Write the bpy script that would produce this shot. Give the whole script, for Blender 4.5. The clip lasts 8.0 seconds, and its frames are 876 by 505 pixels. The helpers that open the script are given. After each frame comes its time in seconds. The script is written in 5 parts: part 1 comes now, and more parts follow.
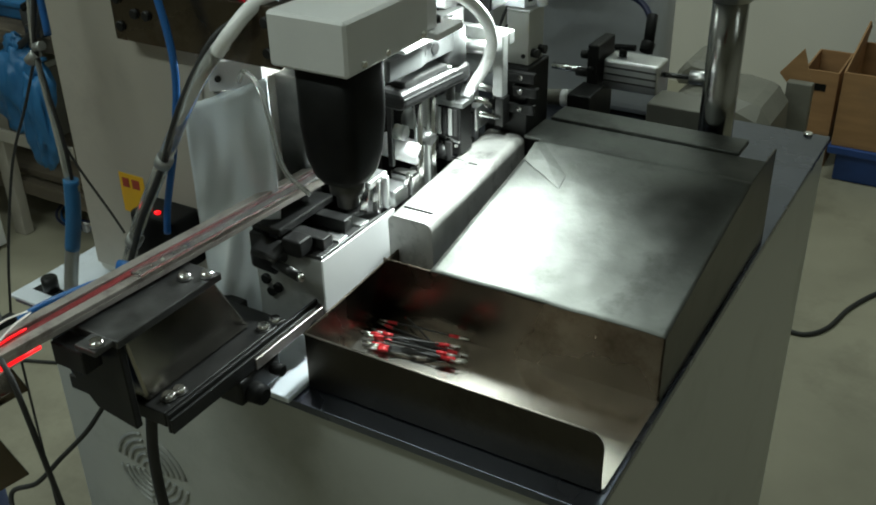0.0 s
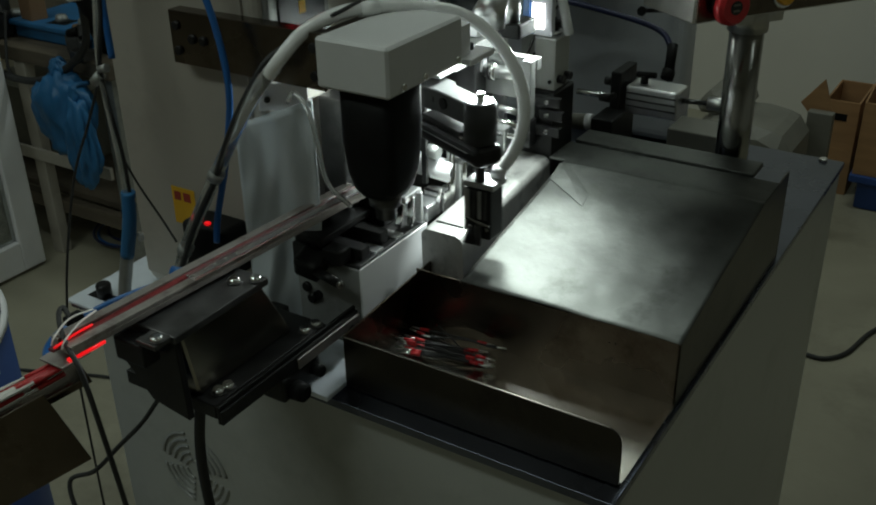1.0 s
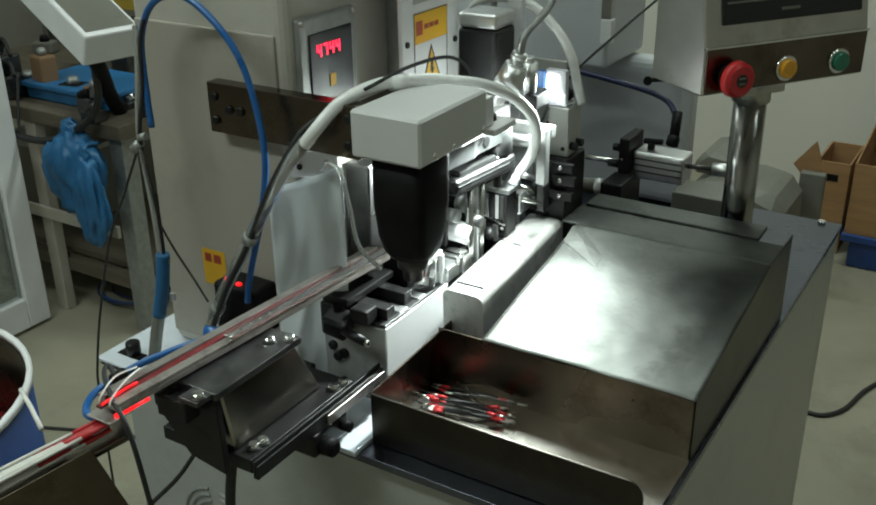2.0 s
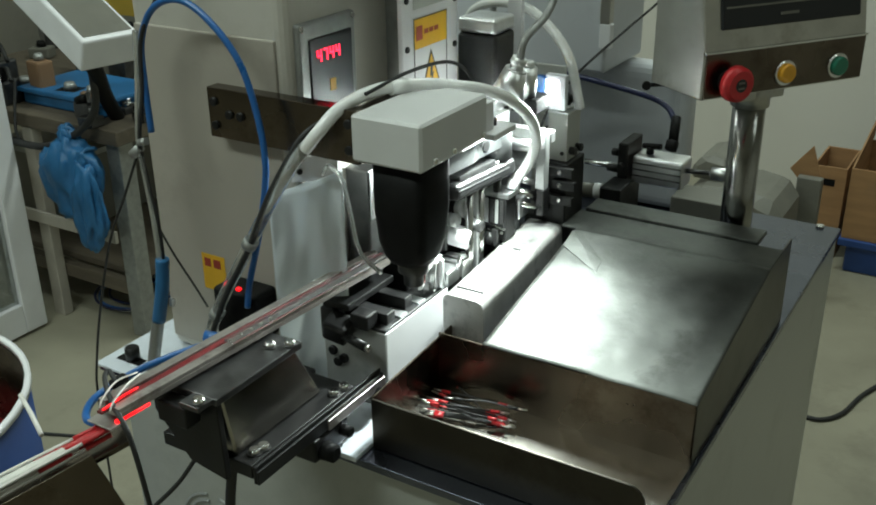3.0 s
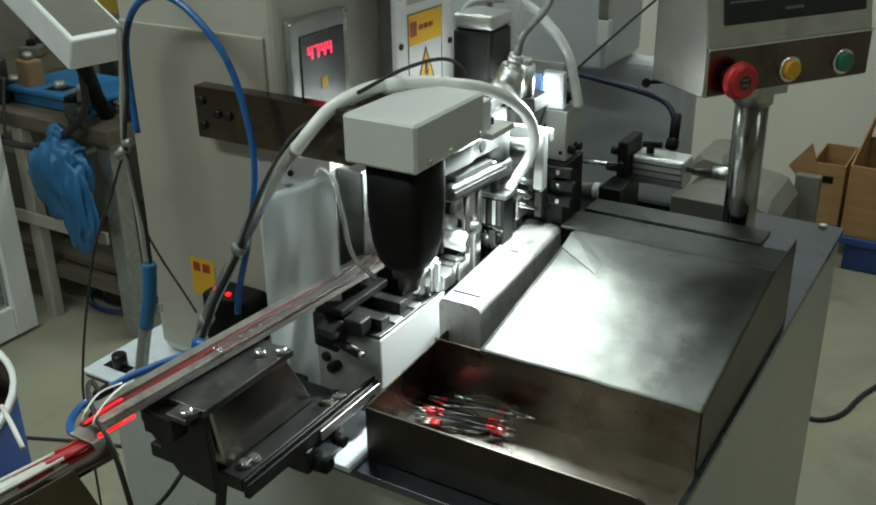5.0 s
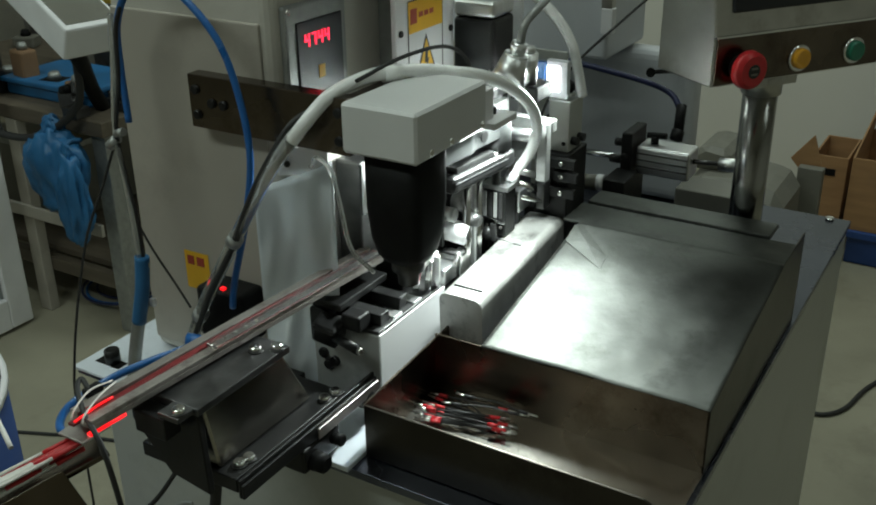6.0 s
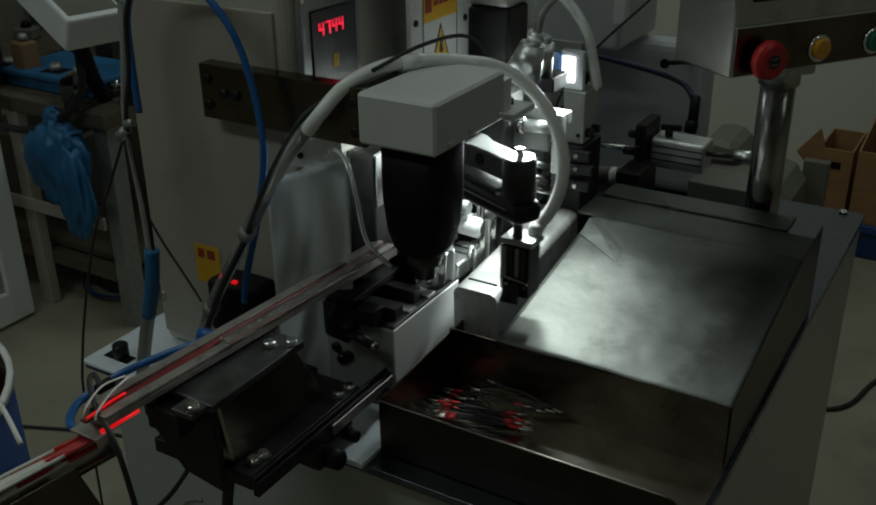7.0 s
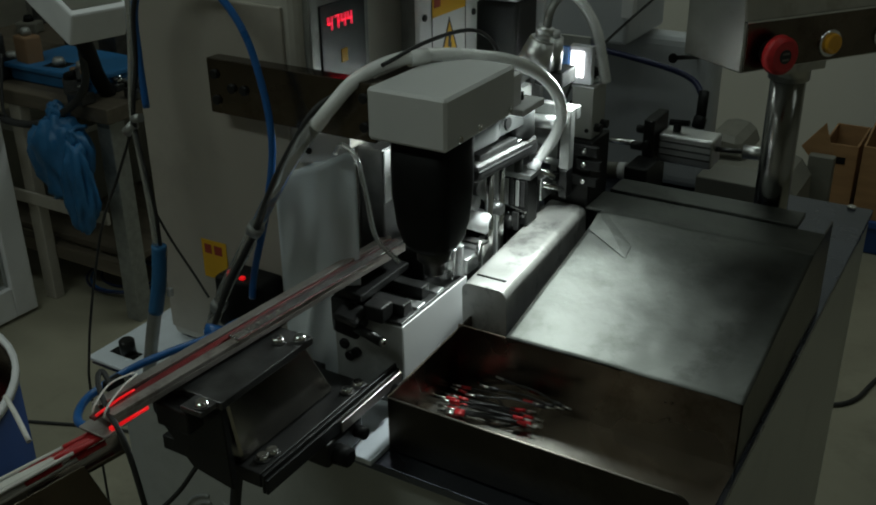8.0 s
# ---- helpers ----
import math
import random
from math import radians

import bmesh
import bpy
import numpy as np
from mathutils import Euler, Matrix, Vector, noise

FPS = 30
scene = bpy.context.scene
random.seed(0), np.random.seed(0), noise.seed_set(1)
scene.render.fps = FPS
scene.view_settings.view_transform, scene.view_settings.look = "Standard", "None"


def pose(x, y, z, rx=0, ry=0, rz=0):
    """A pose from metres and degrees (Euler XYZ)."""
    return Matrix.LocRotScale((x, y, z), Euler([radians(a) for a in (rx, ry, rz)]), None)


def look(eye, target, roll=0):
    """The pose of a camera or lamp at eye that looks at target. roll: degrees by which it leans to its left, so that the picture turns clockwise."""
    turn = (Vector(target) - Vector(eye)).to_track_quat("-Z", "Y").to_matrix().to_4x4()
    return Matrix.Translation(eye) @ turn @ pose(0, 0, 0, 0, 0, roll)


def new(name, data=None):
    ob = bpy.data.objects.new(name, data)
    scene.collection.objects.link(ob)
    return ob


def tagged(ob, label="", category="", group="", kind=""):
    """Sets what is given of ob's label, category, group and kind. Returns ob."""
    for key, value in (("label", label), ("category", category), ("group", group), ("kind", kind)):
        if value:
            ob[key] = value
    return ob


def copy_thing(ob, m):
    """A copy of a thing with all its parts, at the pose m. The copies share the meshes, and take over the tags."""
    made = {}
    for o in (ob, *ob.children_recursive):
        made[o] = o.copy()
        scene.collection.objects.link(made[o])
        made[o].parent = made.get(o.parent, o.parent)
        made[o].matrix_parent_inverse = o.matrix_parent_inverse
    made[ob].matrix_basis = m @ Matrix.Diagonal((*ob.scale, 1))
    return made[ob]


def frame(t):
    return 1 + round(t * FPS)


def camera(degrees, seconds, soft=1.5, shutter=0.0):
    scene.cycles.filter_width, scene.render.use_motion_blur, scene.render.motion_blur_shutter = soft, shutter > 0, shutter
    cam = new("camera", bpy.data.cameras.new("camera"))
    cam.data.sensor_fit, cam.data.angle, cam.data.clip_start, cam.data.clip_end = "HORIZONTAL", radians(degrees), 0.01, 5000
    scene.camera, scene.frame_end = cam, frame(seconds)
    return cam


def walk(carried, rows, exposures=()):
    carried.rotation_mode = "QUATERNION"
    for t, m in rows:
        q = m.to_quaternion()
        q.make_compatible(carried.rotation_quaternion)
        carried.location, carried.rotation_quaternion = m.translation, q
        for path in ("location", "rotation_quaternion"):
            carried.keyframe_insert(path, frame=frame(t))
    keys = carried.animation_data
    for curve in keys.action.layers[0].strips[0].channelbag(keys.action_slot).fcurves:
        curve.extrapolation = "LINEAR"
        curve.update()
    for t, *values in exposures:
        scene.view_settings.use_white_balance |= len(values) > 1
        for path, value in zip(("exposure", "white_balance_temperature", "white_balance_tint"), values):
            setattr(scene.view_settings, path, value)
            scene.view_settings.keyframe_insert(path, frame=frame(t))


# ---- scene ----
cam = camera(47.1, 8.0, soft=1.9, shutter=0.4)
PATH = [
    (0, (-0.022, 0.08, 1.353), (-0.917, 1.573, 0.37), -1.1),
    (0.5, (0.001, 0.051, 1.36), (-0.912, 1.534, 0.377), -1.3),
    (1, (0.005, 0.021, 1.37), (-0.943, 1.514, 0.436), -1.1),
    (1.5, (-0.005, -0.005, 1.379), (-0.958, 1.504, 0.477), -1.0),
    (2, (-0.004, -0.028, 1.395), (-0.959, 1.518, 0.56), -0.7),
    (3.5, (-0.011, -0.03, 1.393), (-0.958, 1.526, 0.567), -0.6),
    (4, (-0.014, -0.02, 1.39), (-0.956, 1.539, 0.563), -0.6),
    (4.5, (-0.018, -0.013, 1.389), (-0.961, 1.545, 0.562), -0.8),
    (6, (-0.039, 0.016, 1.376), (-0.974, 1.569, 0.533), -0.7),
    (6.5, (-0.047, 0.019, 1.371), (-0.98, 1.569, 0.518), -0.6),
    (7, (-0.061, 0.02, 1.369), (-0.99, 1.571, 0.514), -0.6),
    (7.5, (-0.068, 0.02, 1.371), (-1.004, 1.565, 0.513), -0.7),
    (8, (-0.07, 0.021, 1.368), (-0.999, 1.567, 0.503), -0.6),
]
walk(cam, [(t, look(eye, target, roll)) for t, eye, target, roll in PATH],
     [(0, -0.38), (0.5, -0.48), (1, -1.45), (1.5, -1.5), (1.75, -0.8), (2, -0.1), (2.2, 0.0), (5.8, -0.1), (6.0, -0.55), (6.3, -1.15), (6.6, -1.75), (7, -1.95), (8, -1.85)])


# ---- light ----
world = bpy.data.worlds.new("world")
scene.world = world
world.use_nodes = True
world.node_tree.nodes["Background"].inputs[0].default_value = (0.55, 0.6, 0.62, 1)
world.node_tree.nodes["Background"].inputs[1].default_value = 0.15


def area(name, at, to, sx, sy, watts, color):
    lamp = bpy.data.lights.new(name, "AREA")
    lamp.shape, lamp.size, lamp.size_y, lamp.energy, lamp.color = "RECTANGLE", sx, sy, watts, color
    ob = new(name, lamp)
    ob.matrix_world = look(at, to)
    return ob


# five unseen area lights added under the ceiling as room light, and the two bulbs of the work lamp
area("unseen_ceiling_fill", (-0.75, 2.6, 2.85), (-0.75, 2.6, 0), 1.5, 0.25, 30, (0.86, 1.0, 0.92))
area("unseen_ceiling_fill", (-2.4, 0.9, 2.85), (-2.4, 0.9, 0), 1.5, 0.25, 18, (0.86, 1.0, 0.92))
area("unseen_ceiling_fill", (-1.4, -0.8, 2.85), (-1.4, -0.8, 0), 1.5, 0.25, 30, (0.86, 1.0, 0.92))
area("unseen_ceiling_fill", (-0.8, 0.5, 2.85), (-0.8, 0.5, 0), 1.5, 0.25, 10, (0.86, 1.0, 0.92))
area("unseen_ceiling_fill", (1.25, 0.9, 2.85), (1.25, 0.9, 0), 1.5, 0.25, 4, (0.86, 1.0, 0.92))
LAMP_AT, LAMP_TO = Vector((-0.482, 0.902, 1.124)), Vector((-0.53, 0.775, 0.87))
HEAD_AT, HEAD_TO = Vector((-0.477, 1.008, 1.080)), Vector((-0.475, 0.79, 0.885))
for at, to, watts, wide in ((LAMP_AT, LAMP_TO, 16, 150), (HEAD_AT, HEAD_TO, 8, 130)):
    spot = bpy.data.lights.new("work_lamp_bulb", "SPOT")
    spot.energy, spot.color, spot.spot_size, spot.spot_blend, spot.shadow_soft_size = watts, (0.88, 1.0, 0.96), radians(wide), 1.0, 0.017
    ob = new("work_lamp_bulb", spot)
    ob.matrix_world = look(at + (Vector((0, 0, -0.026)) if at is LAMP_AT else Vector()), to)


# ---- materials ----
def material(name, color, rough=0.5, metal=0.0, var=0.15, scale=30.0, bump=0.0, bscale=200.0, stretch=None,
             emit=0.0, trans=0.0, coat=0.0, alpha=1.0, rvar=0.15, dirt=None, spec=0.5):
    m = bpy.data.materials.new(name)
    m.use_nodes = True
    nt = m.node_tree
    n, l = nt.nodes, nt.links
    b = n["Principled BSDF"]
    b.inputs["Metallic"].default_value = metal
    b.inputs["Transmission Weight"].default_value = trans
    b.inputs["Coat Weight"].default_value = coat
    b.inputs["Alpha"].default_value = alpha
    b.inputs["Specular IOR Level"].default_value = spec
    tc = n.new("ShaderNodeTexCoord")
    mp = n.new("ShaderNodeMapping")
    mp.inputs["Scale"].default_value = stretch or (1, 1, 1)
    l.new(tc.outputs["Object"], mp.inputs[0])
    big = n.new("ShaderNodeTexNoise")
    big.inputs["Scale"].default_value, big.inputs["Detail"].default_value = scale, 6
    l.new(mp.outputs[0], big.inputs["Vector"])
    ramp = n.new("ShaderNodeValToRGB")
    ramp.color_ramp.elements[0].position, ramp.color_ramp.elements[1].position = 0.3, 0.7
    lo, hi = [max(0, c * (1 - var)) for c in color], [min(1, c * (1 + var)) for c in color]
    ramp.color_ramp.elements[0].color, ramp.color_ramp.elements[1].color = (*lo, 1), (*hi, 1)
    l.new(big.outputs["Fac"], ramp.inputs[0])
    col = ramp.outputs[0]
    if dirt:
        sp = n.new("ShaderNodeTexNoise")
        sp.inputs["Scale"].default_value, sp.inputs["Detail"].default_value, sp.inputs["Roughness"].default_value = dirt[1], 9, 0.7
        l.new(tc.outputs["Object"], sp.inputs["Vector"])
        r2 = n.new("ShaderNodeValToRGB")
        r2.color_ramp.elements[0].position, r2.color_ramp.elements[1].position = 0.52, 0.72
        l.new(sp.outputs["Fac"], r2.inputs[0])
        mx = n.new("ShaderNodeMix")
        mx.data_type = "RGBA"
        mx.inputs["B"].default_value = (*dirt[0], 1)
        l.new(r2.outputs[0], mx.inputs["Factor"])
        l.new(col, mx.inputs["A"])
        col = mx.outputs["Result"]
    l.new(col, b.inputs["Base Color"])
    fine = n.new("ShaderNodeTexNoise")
    fine.inputs["Scale"].default_value, fine.inputs["Detail"].default_value = bscale, 5
    l.new(mp.outputs[0], fine.inputs["Vector"])
    mr = n.new("ShaderNodeMapRange")
    mr.inputs["To Min"].default_value, mr.inputs["To Max"].default_value = max(0.02, rough - rvar), min(1, rough + rvar)
    l.new(fine.outputs["Fac"] if stretch else big.outputs["Fac"], mr.inputs["Value"])
    l.new(mr.outputs[0], b.inputs["Roughness"])
    if bump:
        bp = n.new("ShaderNodeBump")
        bp.inputs["Strength"].default_value, bp.inputs["Distance"].default_value = bump, 0.002
        l.new(fine.outputs["Fac"], bp.inputs["Height"])
        l.new(bp.outputs[0], b.inputs["Normal"])
    if emit:
        b.inputs["Emission Color"].default_value = (*color, 1)
        b.inputs["Emission Strength"].default_value = emit
    return m


M_FLOOR = material("concrete_floor", (0.30, 0.28, 0.21), 0.55, var=0.18, scale=3, bump=0.15, bscale=60, dirt=((0.18, 0.165, 0.125), 1.7))
M_WALL = material("wall_paint", (0.62, 0.60, 0.54), 0.7, var=0.06, scale=2, bump=0.1, bscale=80, dirt=((0.5, 0.48, 0.43), 1.2))
M_CEIL = material("ceiling_paint", (0.55, 0.54, 0.5), 0.8, var=0.05, scale=2)
M_CAB = material("cabinet_paint", (0.47, 0.48, 0.45), 0.42, var=0.05, scale=5, bump=0.08, bscale=500, dirt=((0.38, 0.39, 0.36), 6), coat=0.1)
M_COL = material("column_paint", (0.52, 0.50, 0.45), 0.42, var=0.05, scale=8, bump=0.1, bscale=600, dirt=((0.44, 0.42, 0.37), 9))
M_COLD = material("darker_column_beige", (0.40, 0.37, 0.32), 0.5, var=0.05, scale=8, bump=0.1, bscale=600, dirt=((0.34, 0.31, 0.27), 9))
M_HEAD = material("cream_paint", (0.66, 0.665, 0.66), 0.38, var=0.04, scale=20, bump=0.18, bscale=900, coat=0.15)
M_WHITE = material("white_paint", (0.803, 0.803, 0.821), 0.4, var=0.05, scale=12, bump=0.05, bscale=400)
M_STEEL = material("brushed_steel", (0.58, 0.57, 0.54), 0.34, 1.0, var=0.10, scale=9, bump=0.10, bscale=260, stretch=(0.15, 3, 3), rvar=0.1, dirt=((0.42, 0.40, 0.36), 14))
M_SHEET = material("scratched_steel_sheet", (0.115, 0.12, 0.112), 0.55, 1.0, var=0.45, scale=11, bump=0.7, bscale=34, rvar=0.2, dirt=((0.062, 0.065, 0.058), 18))
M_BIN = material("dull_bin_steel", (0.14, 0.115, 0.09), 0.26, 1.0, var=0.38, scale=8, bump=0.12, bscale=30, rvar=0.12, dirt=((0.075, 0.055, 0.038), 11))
# bin steel darkened to stand in for the dim surroundings the outer walls reflect
M_BIN_SHADE = material("shaded_bin_steel", (0.055, 0.049, 0.041), 0.34, 1.0, var=0.25, scale=9, bump=0.08, bscale=40, rvar=0.1, dirt=((0.035, 0.03, 0.025), 12))
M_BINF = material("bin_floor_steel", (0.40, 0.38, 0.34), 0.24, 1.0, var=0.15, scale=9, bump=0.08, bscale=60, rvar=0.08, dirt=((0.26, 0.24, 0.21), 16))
M_TABLE = material("table_steel", (0.11, 0.12, 0.15), 0.27, 1.0, var=0.2, scale=6, bump=0.1, bscale=120, rvar=0.12, dirt=((0.07, 0.075, 0.095), 9))
M_ALU = material("machined_aluminium", (0.72, 0.73, 0.73), 0.34, 1.0, var=0.08, scale=30, bump=0.08, bscale=500, stretch=(1, 4, 1))
M_ARM = material("dark_grey_arm_paint", (0.05, 0.052, 0.052), 0.5, 0.0, var=0.15, scale=30, bump=0.1, bscale=300, spec=0.3)
M_POST = material("dark_polished_steel", (0.36, 0.36, 0.35), 0.2, 1.0, var=0.1, scale=30, rvar=0.08, stretch=(1, 1, 0.1))
M_CHROME = material("polished_steel", (0.75, 0.75, 0.74), 0.14, 1.0, var=0.06, scale=40, rvar=0.06)
M_GREYM = material("grey_cast_metal", (0.33, 0.34, 0.33), 0.45, 0.6, var=0.15, scale=60, bump=0.1, bscale=500)
M_DARKM = material("dark_steel", (0.10, 0.10, 0.10), 0.36, 0.8, var=0.25, scale=50, bump=0.1, bscale=400)
M_BLACK = material("black_anodised", (0.014, 0.014, 0.014), 0.38, 0.1, var=0.3, scale=40, bump=0.08, bscale=500, spec=0.3)
M_BLACKP = material("black_plastic", (0.010, 0.010, 0.010), 0.5, spec=0.1, var=0.3, scale=40, bump=0.1, bscale=700)
M_RUBBER = material("black_rubber", (0.02, 0.02, 0.02), 0.6, var=0.3, scale=60)
M_CLEAR = material("clear_hose_plastic", (0.78, 0.80, 0.78), 0.14, var=0.05, scale=60, trans=0.85, coat=0.3, rvar=0.05)
M_MILK = material("milky_hose", (0.90, 0.91, 0.90), 0.25, var=0.05, scale=40, coat=0.3)
M_RIDGE = material("matt_ridge_steel", (0.48, 0.48, 0.46), 0.46, 0.55, var=0.3, scale=16, bump=0.25, bscale=60, rvar=0.2, dirt=((0.15, 0.15, 0.14), 26))
M_NAVYH = material("dark_navy_hose", (0.015, 0.02, 0.07), 0.35, var=0.1, scale=60)
M_RAIL = material("dull_rail_steel", (0.42, 0.385, 0.36), 0.38, 0.8, var=0.18, scale=20, bump=0.1, bscale=300, stretch=(2, 0.3, 2), dirt=((0.17, 0.13, 0.12), 25))
M_FILM = material("clear_acrylic", (0.9, 0.9, 0.9), 0.05, var=0.02, scale=20, trans=0.97, rvar=0.03)
M_FACE = material("white_face_plate", (0.88, 0.89, 0.90), 0.35, var=0.04, scale=12)
M_BLUE = material("blue_hose", (0.010, 0.11, 0.36), 0.32, var=0.1, scale=60, coat=0.3)
M_BLUEP = material("blue_plastic", (0.02, 0.13, 0.30), 0.45, var=0.25, scale=10, bump=0.3, bscale=25)
M_NAVY = material("blue_pallet_plastic", (0.02, 0.06, 0.22), 0.5, var=0.2, scale=10)
M_RED = material("red_sleeve", (0.50, 0.02, 0.025), 0.4, var=0.15, scale=80, coat=0.2)
M_REDW = material("dark_red_wire", (0.16, 0.012, 0.014), 0.4, var=0.2, scale=80)
M_TIN = material("tinned_copper", (0.75, 0.74, 0.70), 0.3, 1.0, var=0.1, scale=90)
M_WIREW = material("white_wire", (0.72, 0.70, 0.66), 0.45, var=0.1, scale=80)
M_YELLOW = material("sign_yellow", (0.75, 0.42, 0.02), 0.45, var=0.06, scale=30)
M_INK = material("sign_ink", (0.02, 0.02, 0.02), 0.5)
M_INKR = material("sign_red_ink", (0.35, 0.05, 0.03), 0.5)
M_AMBER = material("amber_lens", (0.75, 0.36, 0.02), 0.25, var=0.1, scale=60, coat=0.4)
M_GREEN = material("green_lens", (0.01, 0.17, 0.10), 0.25, var=0.1, scale=60, coat=0.4)
M_LED = material("red_digits", (1.0, 0.03, 0.08), 0.4, emit=2.6)
M_REDGLOW = material("sensor_red_light", (1.0, 0.008, 0.012), 0.4, emit=2)
M_LAMPG = material("lamp_bulb", (1.0, 1.0, 1.0), 0.4, emit=12)
M_CARD = material("cardboard", (0.34, 0.19, 0.085), 0.75, var=0.14, scale=7, bump=0.12, bscale=90, stretch=(1, 1, 6), dirt=((0.27, 0.165, 0.085), 5))
M_CARDIN = material("cardboard_inside", (0.22, 0.13, 0.07), 0.8, var=0.1, scale=9)
M_GREYP = material("grey_plastic", (0.17, 0.165, 0.14), 0.5, var=0.14, scale=8, dirt=((0.12, 0.115, 0.10), 7))
M_WOOD = material("bench_wood", (0.11, 0.09, 0.065), 0.6, var=0.25, scale=6, bump=0.15, bscale=60, stretch=(1, 8, 8))
M_YELB = material("yellow_beam_paint", (0.55, 0.38, 0.05), 0.45, var=0.12, scale=8)
M_GLASS = material("door_glass", (0.75, 0.8, 0.8), 0.06, trans=0.9, rvar=0.03)
M_SCREEN = material("dark_screen", (0.012, 0.013, 0.016), 0.42, var=0.1, scale=10, rvar=0.06)
M_PLATE = material("white_satin_plate", (0.74, 0.79, 0.86), 0.25, 0.15, var=0.1, scale=14, bump=0.08, bscale=120, dirt=((0.5, 0.53, 0.6), 16))
M_BLUEGREY = material("blue_grey_cover_paint", (0.76, 0.82, 0.86), 0.34, 0.0, var=0.06, scale=10, bump=0.5, bscale=9, coat=0.3)
M_REAR = material("blue_grey_housing_paint", (0.56, 0.58, 0.61), 0.4, var=0.05, scale=5, bump=0.08, bscale=500, dirt=((0.47, 0.49, 0.52), 5), coat=0.1)
M_BLOCK = material("matt_ground_steel", (0.42, 0.43, 0.42), 0.48, 0.35, var=0.12, scale=25, bump=0.08, bscale=300, dirt=((0.30, 0.31, 0.30), 22))


# ---- shaping ----
ORIGIN = {}


def box(lo, hi, bev=0.0015, seg=2):
    bm = bmesh.new()
    bmesh.ops.create_cube(bm, size=1)
    c, d = [(a + b) / 2 for a, b in zip(lo, hi)], [abs(b - a) for a, b in zip(lo, hi)]
    for v in bm.verts:
        v.co = Vector([c[i] + v.co[i] * d[i] for i in range(3)])
    if bev:
        bmesh.ops.bevel(bm, geom=bm.edges[:], offset=min(bev, min(d) * 0.45), segments=seg, profile=0.5, affect="EDGES")
    return bm


def rod(p0, p1, r, r2=None, n=16, bev=0.0):
    bm = bmesh.new()
    p0, p1 = Vector(p0), Vector(p1)
    bmesh.ops.create_cone(bm, cap_ends=True, segments=n, radius1=r, radius2=r if r2 is None else r2, depth=(p1 - p0).length)
    if bev:
        bmesh.ops.bevel(bm, geom=[e for e in bm.edges if len(e.link_faces) == 2 and e.calc_face_angle(0) > 1], offset=bev, segments=2, affect="EDGES")
    q = (p1 - p0).to_track_quat("Z", "Y").to_matrix().to_4x4()
    bm.transform(Matrix.Translation((p0 + p1) / 2) @ q)
    for f in bm.faces:
        f.smooth = len(f.verts) == 4
    return bm


def prism(pts, axis, lo, hi, bev=0.001):
    """A plate: an outline in the plane across axis, from lo to hi along it. x: (y, z); y: (x, z); z: (x, y)."""
    bm = bmesh.new()
    def at(p, h):
        return {"x": (h, p[0], p[1]), "y": (p[0], h, p[1]), "z": (p[0], p[1], h)}[axis]
    a = [bm.verts.new(at(p, lo)) for p in pts]
    b = [bm.verts.new(at(p, hi)) for p in pts]
    bm.faces.new(a), bm.faces.new(b[::-1])
    for i in range(len(pts)):
        j = (i + 1) % len(pts)
        bm.faces.new((a[j], a[i], b[i], b[j]))
    bmesh.ops.recalc_face_normals(bm, faces=bm.faces[:])
    if bev:
        bmesh.ops.bevel(bm, geom=bm.edges[:], offset=bev, segments=1, affect="EDGES")
    return bm


def spline(pts, n=10):
    """Points of a smooth line through pts."""
    p = [Vector(a) for a in pts]
    p = [p[0] * 2 - p[1], *p, p[-1] * 2 - p[-2]]
    out = []
    for i in range(1, len(p) - 2):
        for k in range(n):
            t = k / n
            out.append(0.5 * (2 * p[i] + (p[i + 1] - p[i - 1]) * t + (2 * p[i - 1] - 5 * p[i] + 4 * p[i + 1] - p[i + 2]) * t * t
                              + (3 * p[i] - p[i - 1] - 3 * p[i + 1] + p[i + 2]) * t ** 3))
    out.append(p[-2])
    return out


def hose(pts, r, sides=10, n=10, smooth=True):
    """A round tube along a line."""
    line = spline(pts, n) if smooth else [Vector(a) for a in pts]
    bm = bmesh.new()
    rings, side = [], None
    for i, c in enumerate(line):
        d = (line[min(i + 1, len(line) - 1)] - line[max(i - 1, 0)]).normalized()
        side = d.orthogonal().normalized() if side is None else (side - d * side.dot(d)).normalized()
        up = d.cross(side)
        rings.append([bm.verts.new(c + (side * math.cos(a) + up * math.sin(a)) * r) for a in [2 * math.pi * k / sides for k in range(sides)]])
    for a, b in zip(rings, rings[1:]):
        for k in range(sides):
            f = bm.faces.new((a[k], a[(k + 1) % sides], b[(k + 1) % sides], b[k]))
            f.smooth = True
    bm.faces.new(rings[0][::-1]), bm.faces.new(rings[-1])
    bmesh.ops.recalc_face_normals(bm, faces=bm.faces[:])
    return bm


def join(*bms):
    out = bmesh.new()
    for b in bms:
        me = bpy.data.meshes.new("join")
        b.to_mesh(me)
        out.from_mesh(me)
        bpy.data.meshes.remove(me)
        b.free()
    return out


def turned(bm, m):
    bm.transform(m)
    return bm


